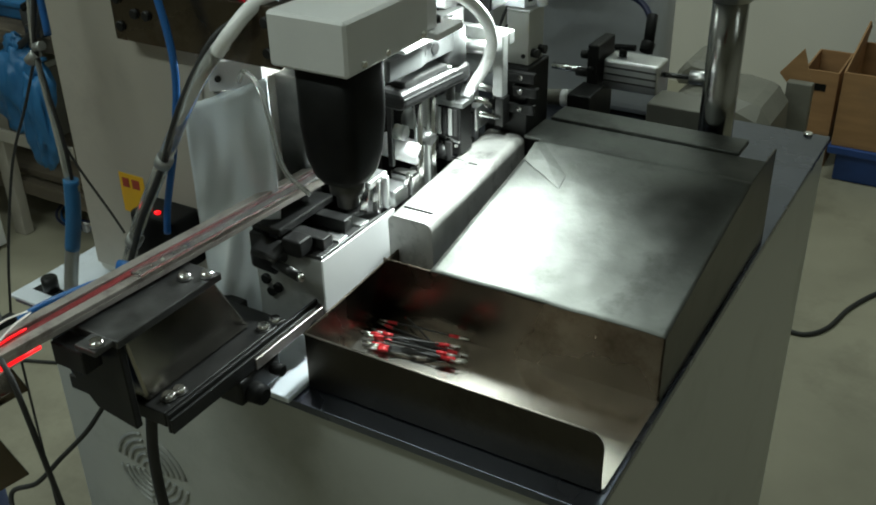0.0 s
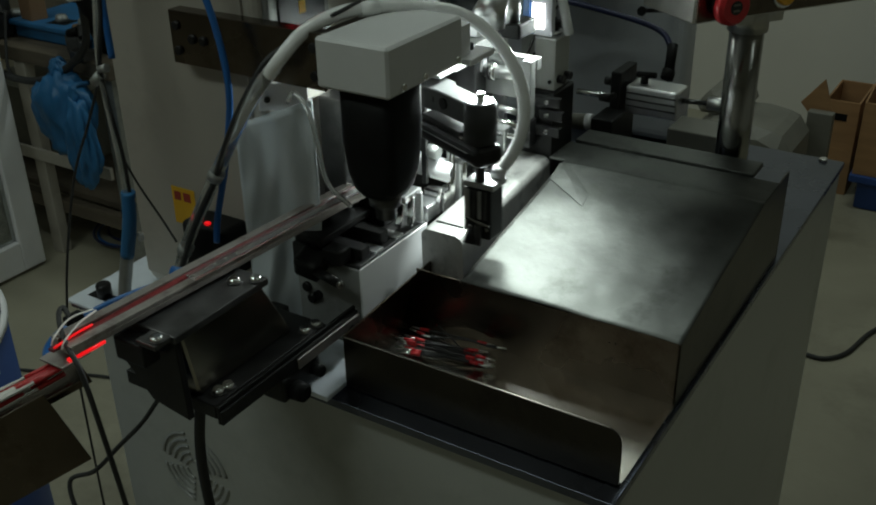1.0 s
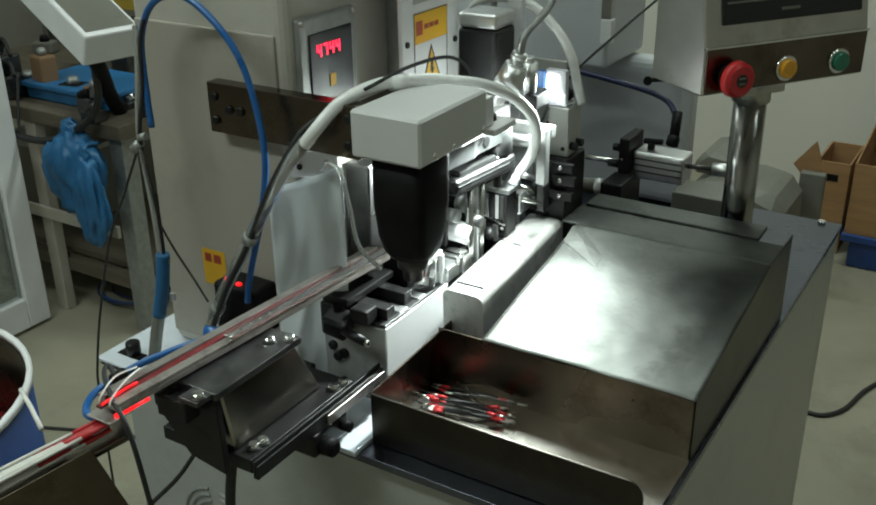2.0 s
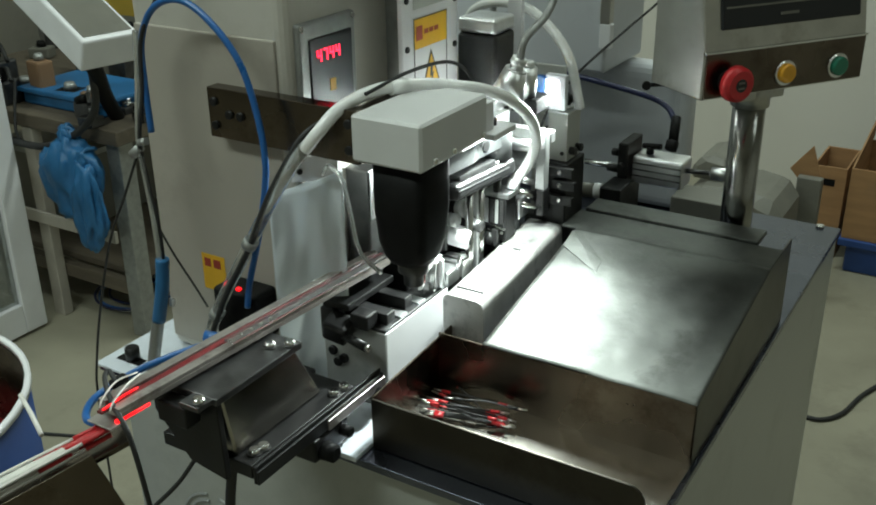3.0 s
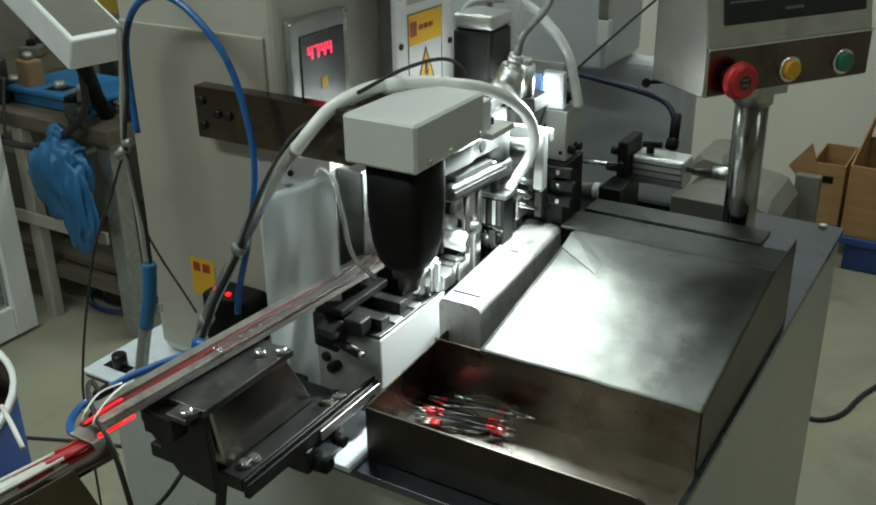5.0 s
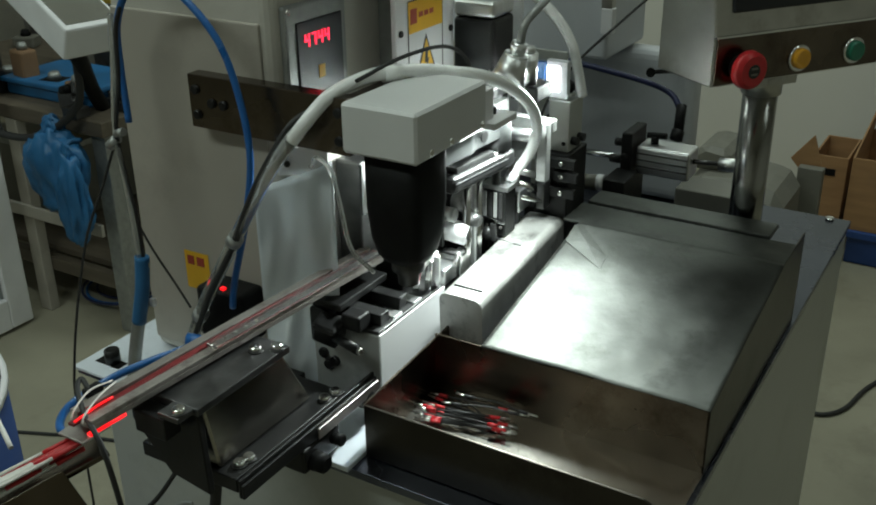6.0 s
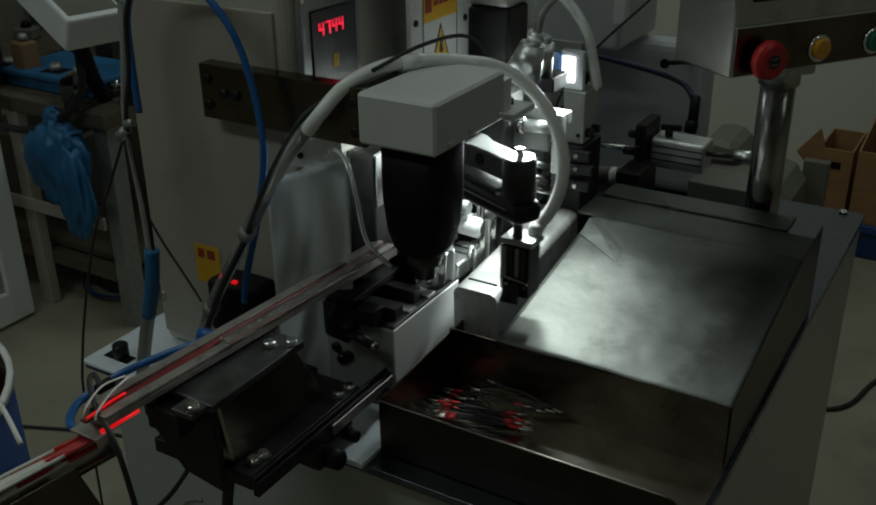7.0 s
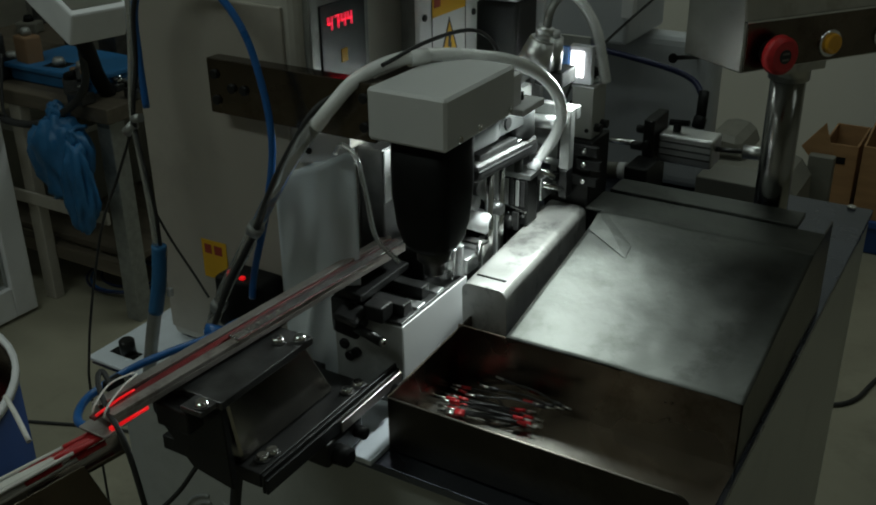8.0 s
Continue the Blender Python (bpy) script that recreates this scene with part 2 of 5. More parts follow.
def screw(p, d, r=0.003, h=0.003):
    """A socket-head screw at p with its head along d."""
    p, d = Vector(p), Vector(d).normalized()
    return join(rod(p - d * 0.001, p + d * h, r, n=12, bev=r * 0.15), rod(p + d * (h - 0.0005), p + d * (h + 0.0002), r * 0.5, n=6))


def thing(name, label, category, at=(0, 0, 0), group="", kind=""):
    ob = tagged(new(name), label, category, group, kind)
    ob.location = at
    ORIGIN[ob] = Vector(at)
    return ob


def part(name, bm, mat, parent, label=""):
    me = bpy.data.meshes.new(name)
    bm.transform(Matrix.Translation(-ORIGIN[parent]))
    bm.to_mesh(me)
    bm.free()
    me.materials.append(mat)
    ob = new(name, me)
    ob.parent = parent
    ORIGIN[ob] = ORIGIN[parent]
    return tagged(ob, label)


def single(name, bm, mat, label="", category="", group="", kind="", at=(0, 0, 0)):
    me = bpy.data.meshes.new(name)
    bm.transform(Matrix.Translation(-Vector(at)))
    bm.to_mesh(me)
    bm.free()
    me.materials.append(mat)
    ob = new(name, me)
    ob.location = at
    ORIGIN[ob] = Vector(at)
    return tagged(ob, label, category, group, kind)


# ---- the room ----
single("floor", box((-5, -3, -0.1), (3, 4.2, 0), 0), M_FLOOR, "worn beige concrete workshop floor", "floor", kind="structure")
single("wall_north", box((-5, 3.75, 0), (3, 3.9, 3), 0), M_WALL, "plain off-white painted workshop wall", "wall", kind="structure")
single("wall_west", box((-5, -3, 0), (-4.85, 3.75, 3), 0), M_WALL, "plain off-white painted workshop wall", "wall", kind="structure")
single("wall_south", box((-5, -3.15, 0), (3, -3, 3), 0), M_WALL, "plain off-white painted workshop wall", "wall", kind="structure")
single("wall_east", box((3, -3.15, 0), (3.15, 3.9, 3), 0), M_WALL, "plain off-white painted workshop wall", "wall", kind="structure")
single("ceiling", box((-5, -3.15, 3), (3.15, 3.9, 3.1), 0), M_CEIL, "plain painted workshop ceiling", "ceiling", kind="structure")

# ---- machine table and cabinet ----
TZ = 0.80
cab = thing("machine_cabinet", "light grey painted steel machine cabinet on the floor", "cabinet", (-0.545, 1.04, 0))
part("body", box((-0.862, 0.648, 0.03), (-0.2165, 1.455, 0.791), 0.003, 3), M_CAB, cab)
for x in (-0.82, -0.27):
    for y in (0.69, 1.39):
        part("foot", rod((x, y, 0), (x, y, 0.031), 0.025), M_RUBBER, cab, "black rubber foot")
for k in range(5):
    r = 0.014 + 0.009 * k
    for a0 in (10, 100, 190, 280):
        line = [(-0.735 + r * math.cos(radians(a0 + a)), 0.647, 0.60 + r * math.sin(radians(a0 + a))) for a in range(0, 71, 10)]
        part("vent_slot", hose(line, 0.0020, 6, 2), M_BLOCK, cab, "grey curved vent slot")
table = thing("machine_table", "bluish dark steel machine table plate on the cabinet", "table plate", (-0.545, 1.04, 0.784))
part("plate", box((-0.873, 0.627, 0.7912), (-0.214, 1.462, TZ), 0.0007), M_TABLE, table)
for x, y in ((-0.838, 0.648), (-0.242, 1.452)):
    part("bolt", screw((x, y, TZ + (0.005 if y < 1 else 0)), (0, 0, 1), 0.0085 if y < 1 else 0.006, 0.016 if y < 1 else 0.004), M_BLACK if y < 1 else M_CHROME, table)

base = thing("column_base_plate", "white satin base plate bolted to the machine table", "base plate", (-0.74, 0.76, TZ))
part("plate", prism([(-0.872, 0.621), (-0.605, 0.621), (-0.605, 0.699), (-0.60, 0.92), (-0.872, 0.92)], "z", TZ + 0.0003, TZ + 0.004, 0.0008), M_PLATE, base)
part("slot", box((-0.858, 0.640, TZ + 0.0041), (-0.822, 0.654, TZ + 0.0046), 0.0002), M_BLACKP, base, "dark slot")

# ---- the column behind ----
col = thing("machine_column", "beige painted machine column with a red digit counter", "machine column", (-0.72, 0.80, TZ))
part("housing", box((-0.825, 0.70, TZ + 0.0045), (-0.62, 0.905, 1.56), 0.012, 4), M_COL, col)
# thin box over the lower front, darker than the housing
part("darker_front", box((-0.818, 0.697, 0.82), (-0.632, 0.701, 1.186), 0.0015), M_COLD, col, "darker beige lower part of the column front")
bar = thing("mounting_bar", "dark steel bar bolted across the column", "bar", (-0.62, 0.69, 1.12))
part("bar", box((-0.708, 0.680, 1.086), (-0.526, 0.6965, 1.137), 0.001), M_BIN, bar)
for x, z in ((-0.699, 1.123), (-0.699, 1.099), (-0.680, 1.112), (-0.666, 1.112), (-0.536, 1.124), (-0.536, 1.099)):
    part("bolt", screw((x, 0.680, z), (0, -1, 0), 0.0045, 0.003), M_BLACK, bar, "black socket bolt")

# counter on the column's side
cnt = thing("counter_display", "panel counter with glowing red digits set in the column", "counter", (-0.62, 0.75, 1.16))
part("bezel", box((-0.622, 0.712, 1.092), (-0.614, 0.805, 1.200), 0.003), M_GREYM, cnt, "grey metal bezel")
part("face", box((-0.615, 0.727, 1.096), (-0.6125, 0.796, 1.183), 0.001), M_SCREEN, cnt, "black counter face")
SEG = {"4": "bcfg", "7": "abc"}


def digit(ch, y, z, h=0.014):
    w, t, x = h * 0.5, h * 0.13, -0.6122
    lay = {"a": (0, h, w, 0), "g": (0, h / 2, w, 0), "d": (0, 0, w, 0), "f": (0, h / 2, 0, h / 2), "b": (w, h / 2, 0, h / 2), "e": (0, 0, 0, h / 2), "c": (w, 0, 0, h / 2)}
    bms = []
    for s in SEG[ch]:
        a, b, c, d = lay[s]
        bms.append(box((x - 0.0004, y + a - t / 2, z + b - t / 2), (x + 0.0006, y + a + c + t / 2, z + b + d + t / 2), 0))
    return join(*bms)


for k, ch in enumerate("4744"):
    part("digit", digit(ch, 0.738 + 0.0100 * k, 1.160, 0.0105), M_LED, cnt, "glowing red digit")
part("key", box((-0.6128, 0.756, 1.127), (-0.6118, 0.765, 1.139), 0.0002), M_YELLOW, cnt, "small yellow key")
for y, z in ((0.717, 1.195), (0.800, 1.195), (0.717, 1.097), (0.800, 1.097)):
    part("screw", screw((-0.614, y, z), (1, 0, 0), 0.003, 0.0015), M_CHROME, cnt)

# white plate with the warning sign
plate = thing("warning_plate", "white machine side plate with black screws and a yellow warning sticker", "plate", (-0.57, 0.93, 1.15))
PX, PY0, PY1 = -0.575, 0.832, 0.945
part("plate", box((PX - 0.006, PY0, 0.98), (PX, PY1, 1.36), 0.0015), M_WHITE, plate)
part("spacer", box((-0.6198, 0.868, 0.99), (PX - 0.006, 0.90, 1.35), 0.001), M_GREYM, plate, "grey spacer behind the plate")
for y in (PY0 + 0.008, PY1 - 0.008):
    for z in (1.105, 1.155, 1.205):
        part("screw", screw((PX, y, z - (0 if y < 0.9 else 0.012)), (1, 0, 0), 0.0035, 0.002), M_BLACK, plate, "black screw")
S0, S1 = 0.853, 0.920
part("sticker", box((PX + 0.0002, S0, 1.0800), (PX + 0.0006, S1, 1.1850), 0), M_WHITE, plate, "white sticker")
part("sticker_header", box((PX + 0.0006, S0 + 0.001, 1.1520), (PX + 0.0010, S1 - 0.001, 1.1840), 0), M_YELLOW, plate, "orange yellow header")
part("header_mark", box((PX + 0.001, S0 + 0.004, 1.1610), (PX + 0.0013, S0 + 0.016, 1.1760), 0), M_INKR, plate, "dark red mark")
for k in range(3):
    part("text_bar", box((PX + 0.001, S0 + 0.020 + 0.010 * k, 1.1660), (PX + 0.0013, S0 + 0.028 + 0.010 * k, 1.1710), 0), M_INKR, plate, "unreadable line of print")
ym = (S0 + S1) / 2
part("warning_triangle", prism([(ym - 0.0215, 1.1010), (ym + 0.0215, 1.1010), (ym, 1.1475)], "x", PX + 0.0006, PX + 0.001, 0), M_INK, plate, "black bordered triangle")
part("triangle_fill", prism([(ym - 0.0178, 1.1035), (ym + 0.0178, 1.1035), (ym, 1.1425)], "x", PX + 0.0009, PX + 0.0013, 0), M_YELLOW, plate, "yellow triangle")
part("triangle_mark", join(prism([(ym - 0.002, 1.1310), (ym + 0.003, 1.1320), (ym + 0.0015, 1.1210), (ym + 0.0045, 1.1220), (ym - 0.001, 1.1080), (ym - 0.0005, 1.1180), (ym - 0.0035, 1.1180)], "x", PX + 0.0012, PX + 0.0016, 0)), M_INK, plate, "black lightning mark")
for y in (S0, S1 - 0.0012):
    part("border", box((PX + 0.0006, y, 1.0800), (PX + 0.0009, y + 0.0012, 1.1845), 0), M_INK, plate, "thin dark border line")
part("border", box((PX + 0.0010, S0, 1.1834), (PX + 0.0012, S1, 1.1846), 0), M_INK, plate, "thin dark border line")
part("notice", box((PX + 0.0002, S0, 1.1940), (PX + 0.0006, S1, 1.2300), 0), M_CAB, plate, "grey printed notice")

# ---- head with motor ----
head = thing("drive_head", "cream painted drive head box with a black motor hanging below", "machine head", (-0.485, 0.72, 1.095))
HX0, HX1, HY0, HY1, HZ0, HZ1 = -0.522, -0.4475, 0.663, 0.782, 1.096, 1.140
part("cover", prism([(HX0, HY0), (HX1, HY0), (HX1, HY1), (HX0 + 0.03, HY1), (HX0 + 0.002, HY0 + 0.085)], "z", HZ0, HZ1, 0.0025), M_HEAD, head)
for y in (HY0 + 0.022, HY0 + 0.055, HY0 + 0.11):
    part("screw", screw((HX1, y, HZ0 + 0.006), (1, 0, 0), 0.003, 0.002), M_CHROME, head)


def motor_body(cx, cy, levels, n=28):
    bm = bmesh.new()
    rings = []
    for z, h, sq in levels:
        ring = []
        for k in range(n):
            a = 2 * math.pi * k / n
            c, s = math.cos(a), math.sin(a)
            e = 2 / sq
            ring.append(bm.verts.new((cx + h * abs(c) ** e * math.copysign(1, c), cy + h * abs(s) ** e * math.copysign(1, s), z)))
        rings.append(ring)
    for a, b in zip(rings, rings[1:]):
        for k in range(n):
            bm.faces.new((a[k], a[(k + 1) % n], b[(k + 1) % n], b[k])).smooth = True
    bm.faces.new(rings[0]), bm.faces.new(rings[-1][::-1])
    bmesh.ops.recalc_face_normals(bm, faces=bm.faces[:])
    return bm


MX, MY = -0.484, 0.703
part("motor", motor_body(MX, MY, [(1.0965, 0.0285, 6), (1.045, 0.0283, 6), (1.015, 0.0262, 5), (0.999, 0.0235, 3.5), (0.992, 0.020, 2.6)]), M_BLACKP, head, "black motor body")
part("motor_nose", motor_body(MX, MY, [(0.992, 0.0155, 2), (0.980, 0.015, 2), (0.976, 0.010, 2), (0.966, 0.0095, 2)]), M_DARKM, head, "dark motor nose")
part("head_support", box((-0.54, 0.70, 1.100), (-0.5215, 0.79, 1.135), 0.001), M_BIN, head, "dark steel support")
# cable hugging the motor
part("motor_lead", hose([(-0.560, 0.668, 1.075), (-0.546, 0.660, 1.088), (-0.528, 0.655, 1.080), (-0.520, 0.655, 1.05), (-0.515, 0.660, 1.01), (-0.500, 0.672, 0.985)], 0.0022), M_CLEAR, head, "clear thin hose")

# ---- second motor behind ----
sm = thing("stepper_motor", "black stepper motor with a silver end cap standing on its bracket", "motor", (-0.545, 0.99, 1.08))
SX0, SX1, SY0, SY1 = -0.588, -0.538, 0.965, 1.015
part("body", box((SX0, SY0, 1.075), (SX1, SY1, 1.149), 0.005, 3), M_BLACK, sm)
part("end_cap", box((SX0, SY0, 1.149), (SX1, SY1, 1.167), 0.005, 3), M_ALU, sm, "silver end cap")
part("flange", box((SX0 - 0.002, SY0 - 0.002, 1.062), (SX1 + 0.002, SY1 + 0.002, 1.075), 0.002), M_ALU, sm)
part("bracket", box((SX0 + 0.004, SY0 + 0.004, TZ), (SX1 - 0.004, SY1 - 0.004, 1.062), 0.002), M_DARKM, sm)

# ---- tray with bin, chute sheet and guard ----
tray = thing("catch_tray", "steel catch tray with a sloping scratched chute and open front bin", "tray", (-0.36, 0.9, TZ))
BX0, BX1, BY0, BY1 = -0.502, -0.218, 0.652, 0.777
ZF, ZB, YB = 0.873, 0.914, 1.02
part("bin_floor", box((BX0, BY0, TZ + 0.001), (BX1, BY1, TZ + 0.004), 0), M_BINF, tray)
arc = [(-0.236 + 0.016 * math.sin(radians(a)), 0.842 + 0.016 * math.cos(radians(a))) for a in range(0, 91, 15)]
part("front_wall", prism([(BX0, TZ + 0.001), (BX0, 0.858), *arc, (-0.220, TZ + 0.001)], "y", BY0 - 0.0025, BY0, 0.0004), M_BIN_SHADE, tray)
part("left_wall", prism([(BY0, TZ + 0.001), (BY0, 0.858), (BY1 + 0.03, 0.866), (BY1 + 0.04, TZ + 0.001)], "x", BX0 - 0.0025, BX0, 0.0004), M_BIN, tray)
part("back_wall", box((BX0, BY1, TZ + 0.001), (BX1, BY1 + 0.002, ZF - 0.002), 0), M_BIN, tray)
part("side_wall", prism([(BY1, TZ + 0.001), (BY1, ZF - 0.0015), (YB, ZB - 0.0015), (YB + 0.10, ZB - 0.0015), (YB + 0.10, TZ + 0.001)], "x", BX1 - 0.002, BX1, 0.0003), M_BIN_SHADE, tray)


def chute(x0, x1, n=48, k=44):
    """The scratched sheet: a slightly uneven slope with a folded front lip."""
    bm = bmesh.new()
    rows = []
    for j in range(k + 1):
        v = j / k
        row = []
        for i in range(n + 1):
            u = i / n
            x, y = x0 + (x1 - x0) * u - 0.004 * v * (1 - u), BY1 - 0.003 + (YB - BY1 + 0.003) * v
            z = ZF + (ZB - ZF) * v + 0.0014 * noise.noise(Vector((x * 13, y * 13, 3))) + 0.0006 * noise.noise(Vector((x * 38, y * 38, 8)))
            row.append(bm.verts.new((x, y, z)))
        rows.append(row)
    for a, b in zip(rows, rows[1:]):
        for i in range(n):
            bm.faces.new((a[i], a[i + 1], b[i + 1], b[i])).smooth = True
    r = bmesh.ops.extrude_face_region(bm, geom=bm.faces[:])
    for v in r["geom"]:
        if isinstance(v, bmesh.types.BMVert):
            v.co.z += 0.0012
    bmesh.ops.recalc_face_normals(bm, faces=bm.faces[:])
    return bm


part("chute_sheet", chute(-0.447, BX1 + 0.001), M_SHEET, tray, "scratched bright steel chute sheet")
part("back_strip", box((-0.472, YB + 0.001, ZB - 0.003), (BX1, YB + 0.058, ZB), 0.0006), M_SHEET, tray)
part("back_flange", box((-0.466, YB + 0.060, ZB - 0.003), (BX1 - 0.03, YB + 0.10, ZB + 0.003), 0.0012), M_SHEET, tray)
# guard ridge beside the chute
gx0, gx1, gz = -0.514, -0.464, 0.903
prof = [(gx0 + 0.001, 0.845), (gx0, gz - 0.009)] + [(gx0 + 0.009 - 0.009 * math.cos(radians(a)), gz - 0.009 + 0.009 * math.sin(radians(a))) for a in range(15, 91, 15)] \
    + [(gx1 - 0.009 + 0.009 * math.sin(radians(a)), gz - 0.009 + 0.009 * math.cos(radians(a))) for a in range(0, 91, 15)] + [(gx1 + 0.002, 0.845)]
guard = prism(prof, "y", 0.806, 1.028, 0.0004)
for v in guard.verts:
    f = (v.co.y - 0.806) / 0.27
    v.co.z += 0.010 * f * (v.co.z > 0.86)
    v.co.x += -0.012 * f
part("guard_ridge", guard, M_RIDGE, tray, "folded steel ridge beside the chute")
flap = bmesh.new()
low = []
for x, y, h in ((-0.4515, 1.008, 0.003), (-0.441, 1.010, 0.0022), (-0.394, 0.962, 0.0019), (-0.391, 0.938, 0.0018), (-0.448, 0.974, 0.0028)):
    low.append(flap.verts.new((x, y, ZF + (ZB - ZF) * (y - BY1) / (YB - BY1) + h)))
mid_ = flap.verts.new((-0.424, 0.978, ZF + (ZB - ZF) * (0.978 - BY1) / (YB - BY1) + 0.0034))
for i in range(5):
    flap.faces.new((low[i], low[(i + 1) % 5], mid_))
for v in bmesh.ops.extrude_face_region(flap, geom=flap.faces[:])["geom"]:
    if isinstance(v, bmesh.types.BMVert):
        v.co.z += 0.0006
bmesh.ops.recalc_face_normals(flap, faces=flap.faces[:])
part("bent_corner", flap, M_SHEET, tray, "bent corner of the chute sheet")
part("ridge_slot", box((-0.507, 0.8245, gz - 0.001), (-0.474, 0.8268, gz + 0.0017), 0), M_BLACKP, tray, "dark slot")

# ---- bright block of the press ----
press = thing("press_block", "bright steel press block on the machine table", "machine block", (-0.57, 0.77, TZ))
part("block", box((-0.640, 0.710, TZ + 0.0045), (-0.5245, 0.835, 0.8935), 0.001), M_BLOCK, press)
part("face_plate", box((-0.5245, 0.709, 0.838), (-0.5225, 0.832, 0.8955), 0.0006), M_FACE, press, "bright white face plate")
part("top_plate", box((-0.60, 0.712, 0.8936), (-0.5255, 0.832, 0.8975), 0.0006), M_DARKM, press)
part("spacer", box((-0.548, 0.742, 0.8976), (-0.527, 0.756, 0.8995), 0.0004), M_ALU, press)
part("spacer", box((-0.548, 0.778, 0.8976), (-0.527, 0.792, 0.8995), 0.0004), M_ALU, press)
part("clamp_bar", box((-0.605, 0.722, 0.8976), (-0.530, 0.737, 0.910), 0.001), M_BLACK, press)
part("clamp_bar", box((-0.605, 0.760, 0.8976), (-0.533, 0.774, 0.911), 0.001), M_BLACK, press)
part("clamp_slide", box((-0.600, 0.705, 0.9112), (-0.566, 0.79, 0.919), 0.0015), M_BLACK, press)
part("knob", turned(box((-0.014, -0.013, -0.013), (0.014, 0.012, 0.012), 0.004), pose(-0.574, 0.697, 0.896, 18, 12, 8)), M_BLACK, press, "black faceted knob")
part("clamp_foot", box((-0.600, 0.700, 0.880), (-0.582, 0.7095, 0.912), 0.002), M_BLACK, press)
part("clamp_block", box((-0.562, 0.700, 0.8976), (-0.540, 0.720, 0.914), 0.002), M_BLACK, press)
part("lever", rod((-0.563, 0.690, 0.893), (-0.532, 0.686, 0.889), 0.0048), M_BLACK, press)
part("lever_tip", rod((-0.532, 0.686, 0.889), (-0.528, 0.6855, 0.8885), 0.0036), M_TIN, press)
for x, z in ((-0.592, 0.858), (-0.578, 0.852), (-0.586, 0.846)):
    part("screw", screw((x, 0.710, z), (0, -1, 0), 0.0055, 0.004), M_BLACK, press)
# pale colour stands in for the bright reflection on the table top here
part("pale_lit_step", box((-0.60, 0.6205, TZ), (-0.5035, 0.7085, 0.806), 0.001), M_PLATE, press, "base step made pale for the light reflected there")
part("stop", box((-0.585, 0.672, 0.8102), (-0.560, 0.698, 0.826), 0.002), M_BLACK, press)
part("stop_knob", rod((-0.540, 0.690, 0.835), (-0.522, 0.690, 0.835), 0.008, n=14, bev=0.001), M_BLACK, press)

# ---- wire feeder in front ----
feed = thing("wire_feeder", "black and steel wire feeder with a slanted guide rail", "feeder", (-0.58, 0.57, 0.84))
part("base_plate", box((-0.640, 0.507, 0.843), (-0.532, 0.662, 0.857), 0.001), M_BLACK, feed)
for x0, x1, y0, z1, m in ((-0.5315, -0.5285, 0.5075, 0.8560, M_BLACK), (-0.528, -0.5255, 0.5075, 0.852, M_BLACK), (-0.525, -0.5230, 0.608, 0.849, M_RAIL)):
    part("side_rail", box((x0, y0, 0.838), (x1, 0.705, z1), 0.0006), m, feed)
part("support", box((-0.635, 0.63, TZ + 0.0045), (-0.602, 0.69, 0.8418), 0.002), M_BLACK, feed)
part("clamp_body", box((-0.552, 0.585, 0.812), (-0.524, 0.640, 0.8375), 0.003), M_BLACK, feed)
part("clamp_knob", rod((-0.524, 0.598, 0.822), (-0.508, 0.598, 0.822), 0.010, 0.009, 14, 0.002), M_BLACKP, feed)
part("clamp_knob", rod((-0.524, 0.628, 0.828), (-0.512, 0.628, 0.828), 0.006, 0.006, 12, 0.001), M_BLACKP, feed)
# saddle: a steel trapezoid under the top plate
sad = prism([(0.512, 0.857), (0.500, 0.925), (0.600, 0.925), (0.637, 0.857)], "x", -0.61, -0.553, 0.002)
part("saddle", sad, M_BINF, feed, "brushed steel saddle")
part("top_plate", box((-0.622, 0.488, 0.925), (-0.546, 0.604, 0.932), 0.001), M_DARKM, feed)
for x, y, z in ((-0.556, 0.478, 0.932), (-0.552, 0.594, 0.932), (-0.566, 0.582, 0.932), (-0.541, 0.534, 0.857), (-0.540, 0.640, 0.857), (-0.543, 0.524, 0.857), (-0.538, 0.654, 0.857)):
    part("bolt", screw((x, y, z), (0, 0, 1), 0.0052, 0.005), M_CHROME, feed)
    part("washer", rod((x, y, z), (x, y, z + 0.0012), 0.0068), M_DARKM, feed)
part("tab", box((-0.572, 0.470, 0.927), (-0.550, 0.4878, 0.932), 0.001), M_DARKM, feed, "slotted tab")
part("tab_arm", box((-0.60, 0.470, 0.905), (-0.566, 0.4878, 0.9258), 0.0015), M_BLACK, feed)
part("bracket", prism([(-0.628, 0.895), (-0.628, 0.9248), (-0.551, 0.9248), (-0.548, 0.845), (-0.590, 0.852)], "y", 0.4915, 0.4985, 0.001), M_BLACK, feed)

rail = thing("guide_rail", "long steel guide rail with dark red wires lying in its groove", "rail", (-0.60, 0.6, 0.935))
RA, RB = Vector((-0.604, 0.425, 0.941)), Vector((-0.576, 0.780, 0.943))


